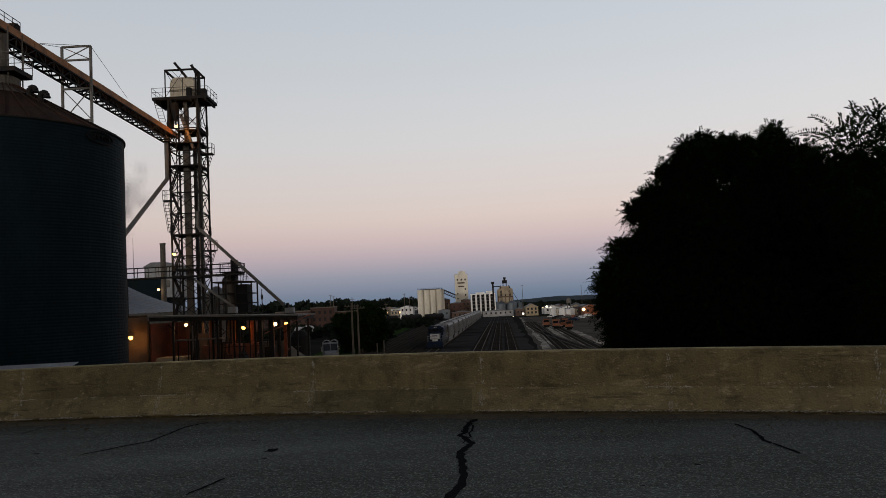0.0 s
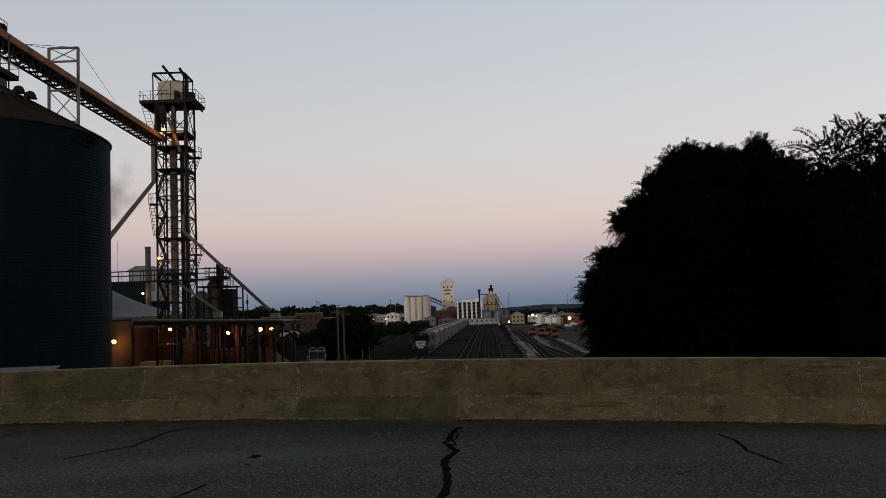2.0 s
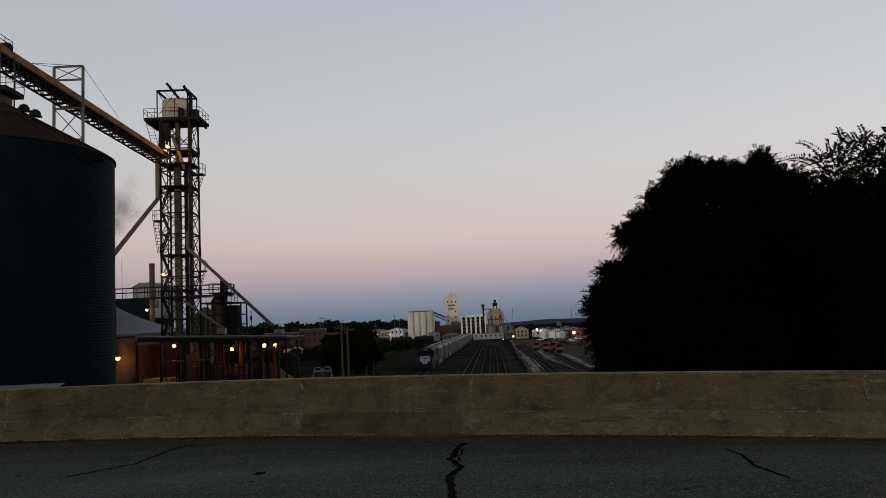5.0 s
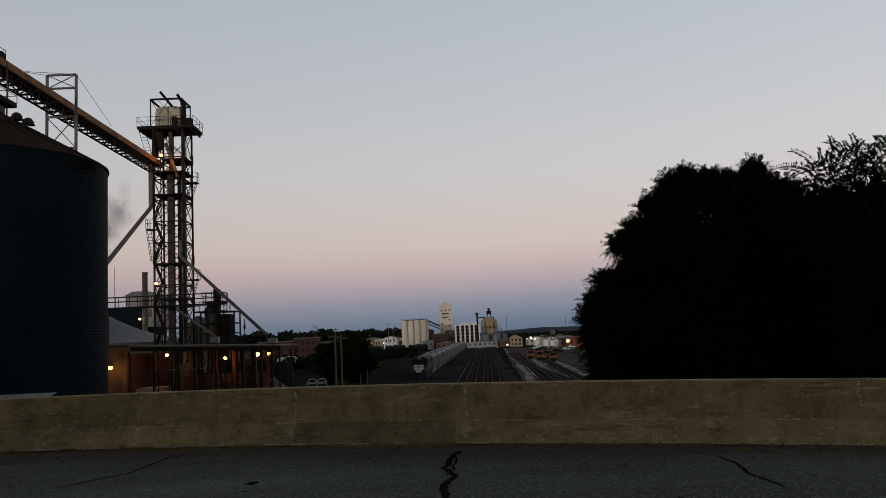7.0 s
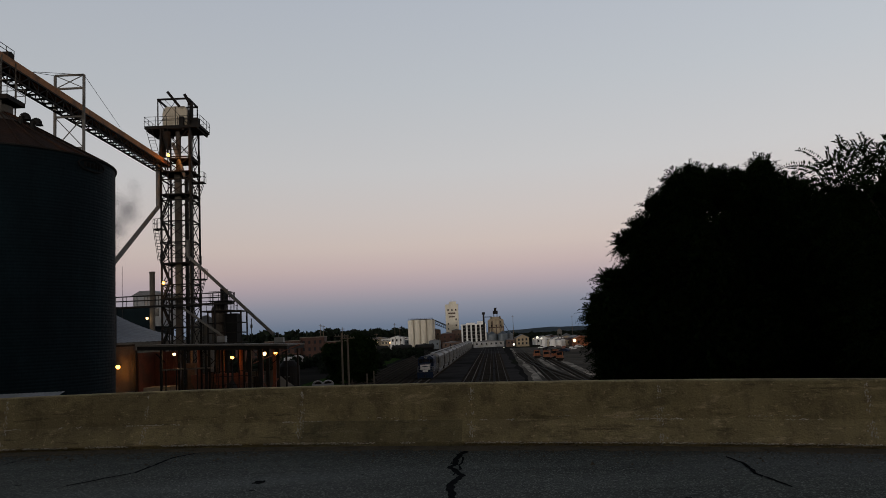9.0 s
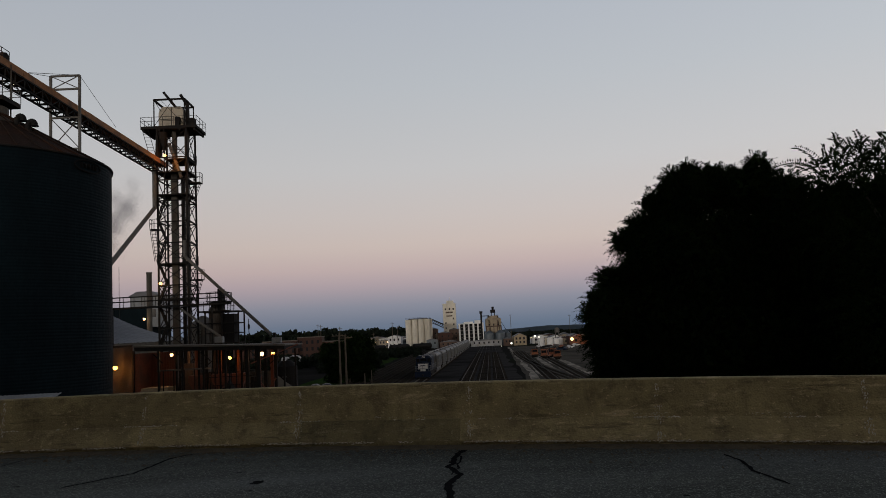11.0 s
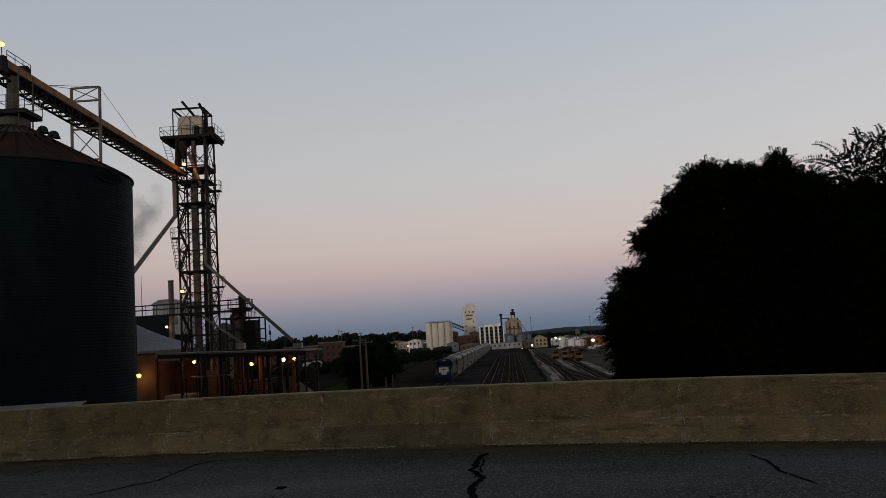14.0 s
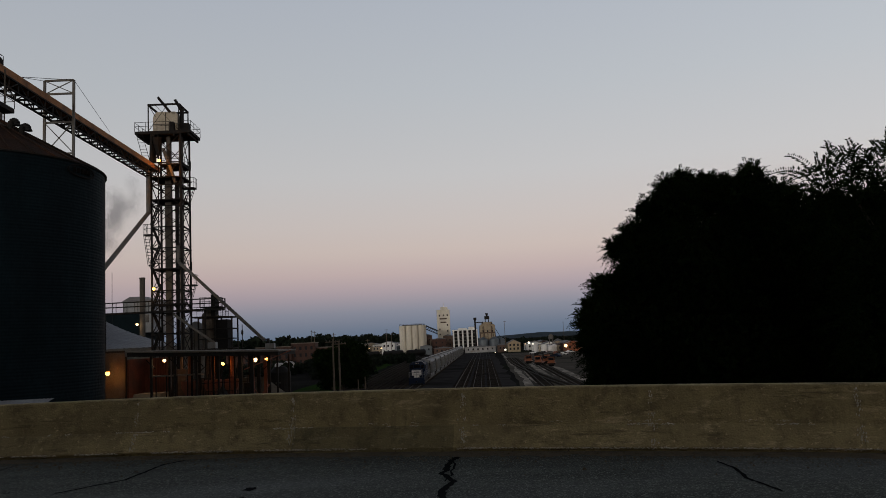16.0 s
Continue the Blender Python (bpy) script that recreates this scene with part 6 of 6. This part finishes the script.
def clump_mass(name, spots, seed, mat, label, cell, per):
    """Rough foliage far off: leafy tufts heaped over the spots (x, y, z, r)."""
    rng = np.random.default_rng(seed)
    B = np.array(spots, float)
    n = len(B) * per
    pick = np.repeat(np.arange(len(B)), per)
    d = rng.normal(size=(n, 3))
    d /= np.linalg.norm(d, axis=1)[:, None]
    c = B[pick, :3] + d * (B[pick, 3] * rng.uniform(0.5, 1.05, n))[:, None]
    a = rng.normal(size=(n, 3))
    a /= np.linalg.norm(a, axis=1)[:, None]
    b = np.cross(a, rng.normal(size=(n, 3)))
    b /= np.linalg.norm(b, axis=1)[:, None]
    r = (B[pick, 3] * cell * rng.uniform(0.6, 1.3, n))[:, None]
    v = np.stack([c - a * r, c - b * r * .7, c + a * r, c + b * r * .7], 1).reshape(-1, 3)
    v[:, 2] = np.maximum(v[:, 2], 0.02) - 0.0166 * np.clip(v[:, 0], -75, 75)
    f = np.arange(len(v)).reshape(-1, 4)
    return tagged(new(name, fast_mesh(name, v, f, mat)), label, "foliage", kind="stuff")


def make_woods():
    rng = random.Random(21)
    for x, y, r, lb in ((-18.0, 150, 2.5, 1), (-15.6, 148, 2.9, 2), (-13.7, 151, 2.4, 3)):
        t = thing("yard_tree", "dark bushy tree beside the sidings", "tree", (x, y, 0), group="yard trees")
        bm = bmesh.new()
        rod(bm, (0, 0, 0), (0.2, 0, 4.5), 0.25, 8, 0.12)
        part("trunk", bm, M_BARK, t)
        g = random.Random(lb)
        blobs = [(g.uniform(-r, r) * .75, g.uniform(-r, r) * .6, g.uniform(0.9, 8.0) * (0.8 if lb == 1 else 1), g.uniform(1.1, 1.9)) for _ in range(26)]
        v, f = leaf_cloud(blobs, 1300, 6500, lb, 0.14, 0.8, 0.36)
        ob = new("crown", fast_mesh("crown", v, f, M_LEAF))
        ob.parent = t
    spots = []
    for k in range(420):
        u = rng.uniform(-0.27, -0.02)
        y = rng.uniform(680, 1300) if u > -0.125 else rng.uniform(430, 1100)
        spots.append((u * y, y, rng.uniform(3, 9) * (0.7 + y / 1300), rng.uniform(3, 6.5)))
    for k in range(200):
        y = rng.uniform(640, 1200)
        u = rng.uniform(-0.02, 0.3)
        spots.append((u * y, y, rng.uniform(1, 4), rng.uniform(3, 5)))
    clump_mass("far_woods", spots, 3, M_WOODS, "belt of dark trees on the skyline", 0.28, 130)
    spots = []
    for k in range(110):
        y = rng.uniform(200, 420)
        u = rng.uniform(-0.27, -0.06)
        spots.append((u * y, y, rng.uniform(0.3, 1.6), rng.uniform(1.2, 2.6)))
    for k in range(60):
        y = rng.uniform(190, 330)
        spots.append((-0.115 * y + rng.uniform(-9, 5), y, rng.uniform(0.5, 2.2), rng.uniform(1.2, 2.4)))
    for k in range(90):
        y = rng.uniform(300, 400)
        spots.append((y * rng.uniform(-0.085, -0.016), y, rng.uniform(0.3, 1.5), rng.uniform(1.0, 2.0)))
    for k in range(46):
        y = rng.uniform(60, 130)
        spots.append((y * rng.uniform(0.2, 0.27), y, rng.uniform(0.3, 2.2), rng.uniform(0.9, 2.0)))
    clump_mass("scrub", spots, 4, M_WOODS, "dark scrub along the yard edge", 0.3, 130)
    # unseen woods added on the near side of the road, behind the camera, to shade the bridge from the afterglow
    spots = [(rng.uniform(-190, 50), rng.uniform(-46, -28), rng.uniform(1, 23), rng.uniform(3, 5.5)) for k in range(300)]
    # nearer clumps, also out of view, added to darken the road's left end
    spots += [(rng.uniform(-34, -11), rng.uniform(-18, 1), rng.uniform(1, 21), rng.uniform(2.2, 3.8)) for k in range(190)]
    clump_mass("shade_woods", spots, 6, M_WOODS, "unseen dark woods added to shade the bridge", 0.3, 110)
    # wooded ridge at the horizon, the blue of the air put into its colour
    v, f = [], []
    n = 360
    for i in range(n + 1):
        x = -2600 + 5200 * i / n
        h = 7 + 12 * noise.noise((x * 0.0011, 3, 0)) + 5 * noise.noise((x * 0.006, 1, 0)) + 2.5 * noise.noise((x * 0.03, 5, 0)) + 9 * math.exp(-((x - 480) / 260) ** 2) - 12 * math.exp(-((x + 300) / 500) ** 2)
        v += [(x, 2850, 0), (x, 3000, max(8, h)), (x, 3600, max(8, h) * 0.8)]
        if i:
            b = 3 * i
            f += [(b - 3, b, b + 1, b - 2), (b - 2, b + 1, b + 2, b - 1)]
    tagged(new("hill_ridge", raw("hill_ridge", v, f, M_HILL)), "low wooded ridge with blue-green air haze in its colour", "hill", kind="structure")


# ---- what moves: a truck that drives off the yard, and a plume ----
def make_truck():
    t = thing("semi_truck", "white grain truck with a dark trailer driving slowly", "truck")
    bm = bmesh.new()
    prism(bm, [(0.0, 0.6), (0.0, 1.7), (0.35, 2.0), (1.9, 2.2), (1.9, 0.6)], "x", -0.85, 0.85)
    part("hood", bm, M_TRUCKWHITE, t, bevel=0.06)
    part("grille", boxes(((-0.45, -0.04, 0.75), (0.45, 0.0, 1.5))), M_CHROME, t)
    bm = bmesh.new()
    prism(bm, [(1.9, 0.9), (1.9, 2.15), (2.4, 3.25), (2.7, 3.4), (4.0, 3.5), (4.0, 0.9)], "x", -1.2, 1.2)
    cab = part("cab", bm, M_TRUCKWHITE, t, bevel=0.05)
    bm = bmesh.new()
    prism(bm, [(1.86, 2.2), (2.3, 3.17), (2.42, 3.17), (1.98, 2.18)], "x", -1.05, -0.06)
    prism(bm, [(1.86, 2.2), (2.3, 3.17), (2.42, 3.17), (1.98, 2.18)], "x", 0.06, 1.05)
    part("windscreen", bm, M_GLASS, cab)
    bm = bmesh.new()
    arch = [(0.56 * math.cos(a), 3.4 + 0.36 * math.sin(a)) for a in [math.pi * k / 14 for k in range(15)]]
    for cx in (-0.6, 0.6):
        prism(bm, [(cx + x, z) for x, z in arch], "y", 2.8, 4.0)
    part("fairing", bm, M_TRUCKWHITE, t, "white rounded twin roof fairing")
    for cx in (-0.56, 0.56):
        bm = bmesh.new()
        prism(bm, [(cx + 0.72 * x, 3.4 + (z - 3.4) * 0.74) for x, z in arch], "y", 2.74, 2.8)
        part("fairing_panel", bm, M_BLACK, t)
    for sx in (-1.28, 1.2):
        part("door_glass", boxes(((sx, 2.5, 2.15), (sx + 0.08, 3.5, 3.05))), M_GLASS, cab)
        part("mirror", boxes(((sx - 0.12, 1.95, 2.1), (sx + 0.14, 2.05, 2.8))), M_CHROME, cab)
    for sx in (-1.1, 0.65):
        bm = bmesh.new()
        prism(bm, [(0.1, 0.7), (0.15, 1.2), (0.7, 1.45), (1.5, 1.25), (1.6, 0.8)], "x", sx, sx + 0.45)
        part("mudguard", bm, M_TRUCKWHITE, t, bevel=0.04)
        part("headlight", boxes(((sx + 0.08, 0.06, 0.95), (sx + 0.37, 0.1, 1.15))), M_CHROME, t)
    part("bumper", boxes(((-1.15, -0.2, 0.4), (1.15, 0.05, 0.75))), M_CHROME, t)
    part("chassis", boxes(((-0.5, 1.5, 0.6), (0.5, 16.5, 0.95))), M_STEEL, t)
    bm = bmesh.new()
    prism(bm, [(4.8, 1.3), (4.8, 2.75), (16.6, 2.75), (16.6, 1.3), (14, 0.95), (7.5, 0.95)], "x", -1.22, 1.22)
    part("trailer", bm, M_TANKCAR, t, "dark grain trailer")
    part("trailer_tarp", boxes(((-1.2, 4.9, 2.75), (1.2, 16.5, 2.9))), M_TANKCAR, t)
    for y in (0.9, 5.2, 6.5, 14.4, 15.6):
        for sx in (-0.95, 0.95):
            bm = bmesh.new()
            rod(bm, (sx - 0.2, y, 0.5), (sx + 0.2, y, 0.5), 0.5, 16)
            part("wheel", bm, M_BLACK, t)
    return t


def puff_material():
    m = bpy.data.materials.new("thin_vapour")
    m.use_nodes = True
    b = m.node_tree.nodes["Principled BSDF"]
    b.inputs["Base Color"].default_value = (0.34, 0.36, 0.42, 1)
    b.inputs["Roughness"].default_value = 1.0
    b.inputs["Specular IOR Level"].default_value = 0.0
    b.inputs["Alpha"].default_value = 0.26
    return m


def make_smoke():
    """Each puff is a loose cloud of fine droplets, thick in its heart and thin at its rim."""
    m = puff_material()
    made = []
    rng = np.random.default_rng(31)
    for k in range(8):
        n = 40000
        hearts = rng.normal(size=(5, 3)) * (1.3, 0.9, 1.5)
        c = hearts[rng.integers(0, 5, n)] + rng.normal(size=(n, 3)) * (1.0, 0.8, 1.0)
        a = rng.normal(size=(n, 3))
        a /= np.linalg.norm(a, axis=1)[:, None]
        b = np.cross(a, rng.normal(size=(n, 3)))
        b /= np.linalg.norm(b, axis=1)[:, None]
        r = rng.uniform(0.012, 0.03, n)[:, None]
        v = np.stack([c - a * r, c - b * r, c + a * r, c + b * r], 1).reshape(-1, 3)
        ob = new("vapour_puff", fast_mesh("vapour_puff", v, np.arange(len(v)).reshape(-1, 4), m))
        ob.visible_shadow = False
        made.append(tagged(ob, "thin grey vapour drifting from a stack", "smoke", "vapour plume", "stuff"))
    return made


make_yard()
make_bridge()
make_cracks()
make_bin()
make_shelter_roof()
make_conveyor()
make_tower()
make_loading_shed()
make_works()
make_trains()
make_elevators()
make_town()
make_machines()
make_rubble()
make_trees()
make_woods()
truck = make_truck()
plume = make_smoke()


def motions():
    # the truck comes down the haul road and under the bridge's edge
    rows = []
    for t, x, y in ((0.0, -17.2, 118.0), (3.0, -15.6, 109.0), (4.0, -15.0, 105.0), (6.5, -13.4, 95.0), (9.0, -12.5, 88.0), (11.5, -11.2, 79.0), (16.0, -9.0, 63.0)):
        rows.append((t, pose(x, y, 0.02 + lie(x), 0, 0, 7.6)))
    walk(truck, rows)
    # puffs rise and lean to the right, one after the other
    for k, puff in enumerate(plume):
        rows = []
        for i in range(9):
            t = 2.0 * i
            a = k * 2.7 + t * 0.4
            rows.append((t, pose(-64.5 + 0.26 * a + 1.2 * math.sin(a * 0.5 + k), 150 + 0.6 * k, 24.0 + 0.62 * a, 0, 0, 4 * a)))
        walk(puff, rows)


motions()
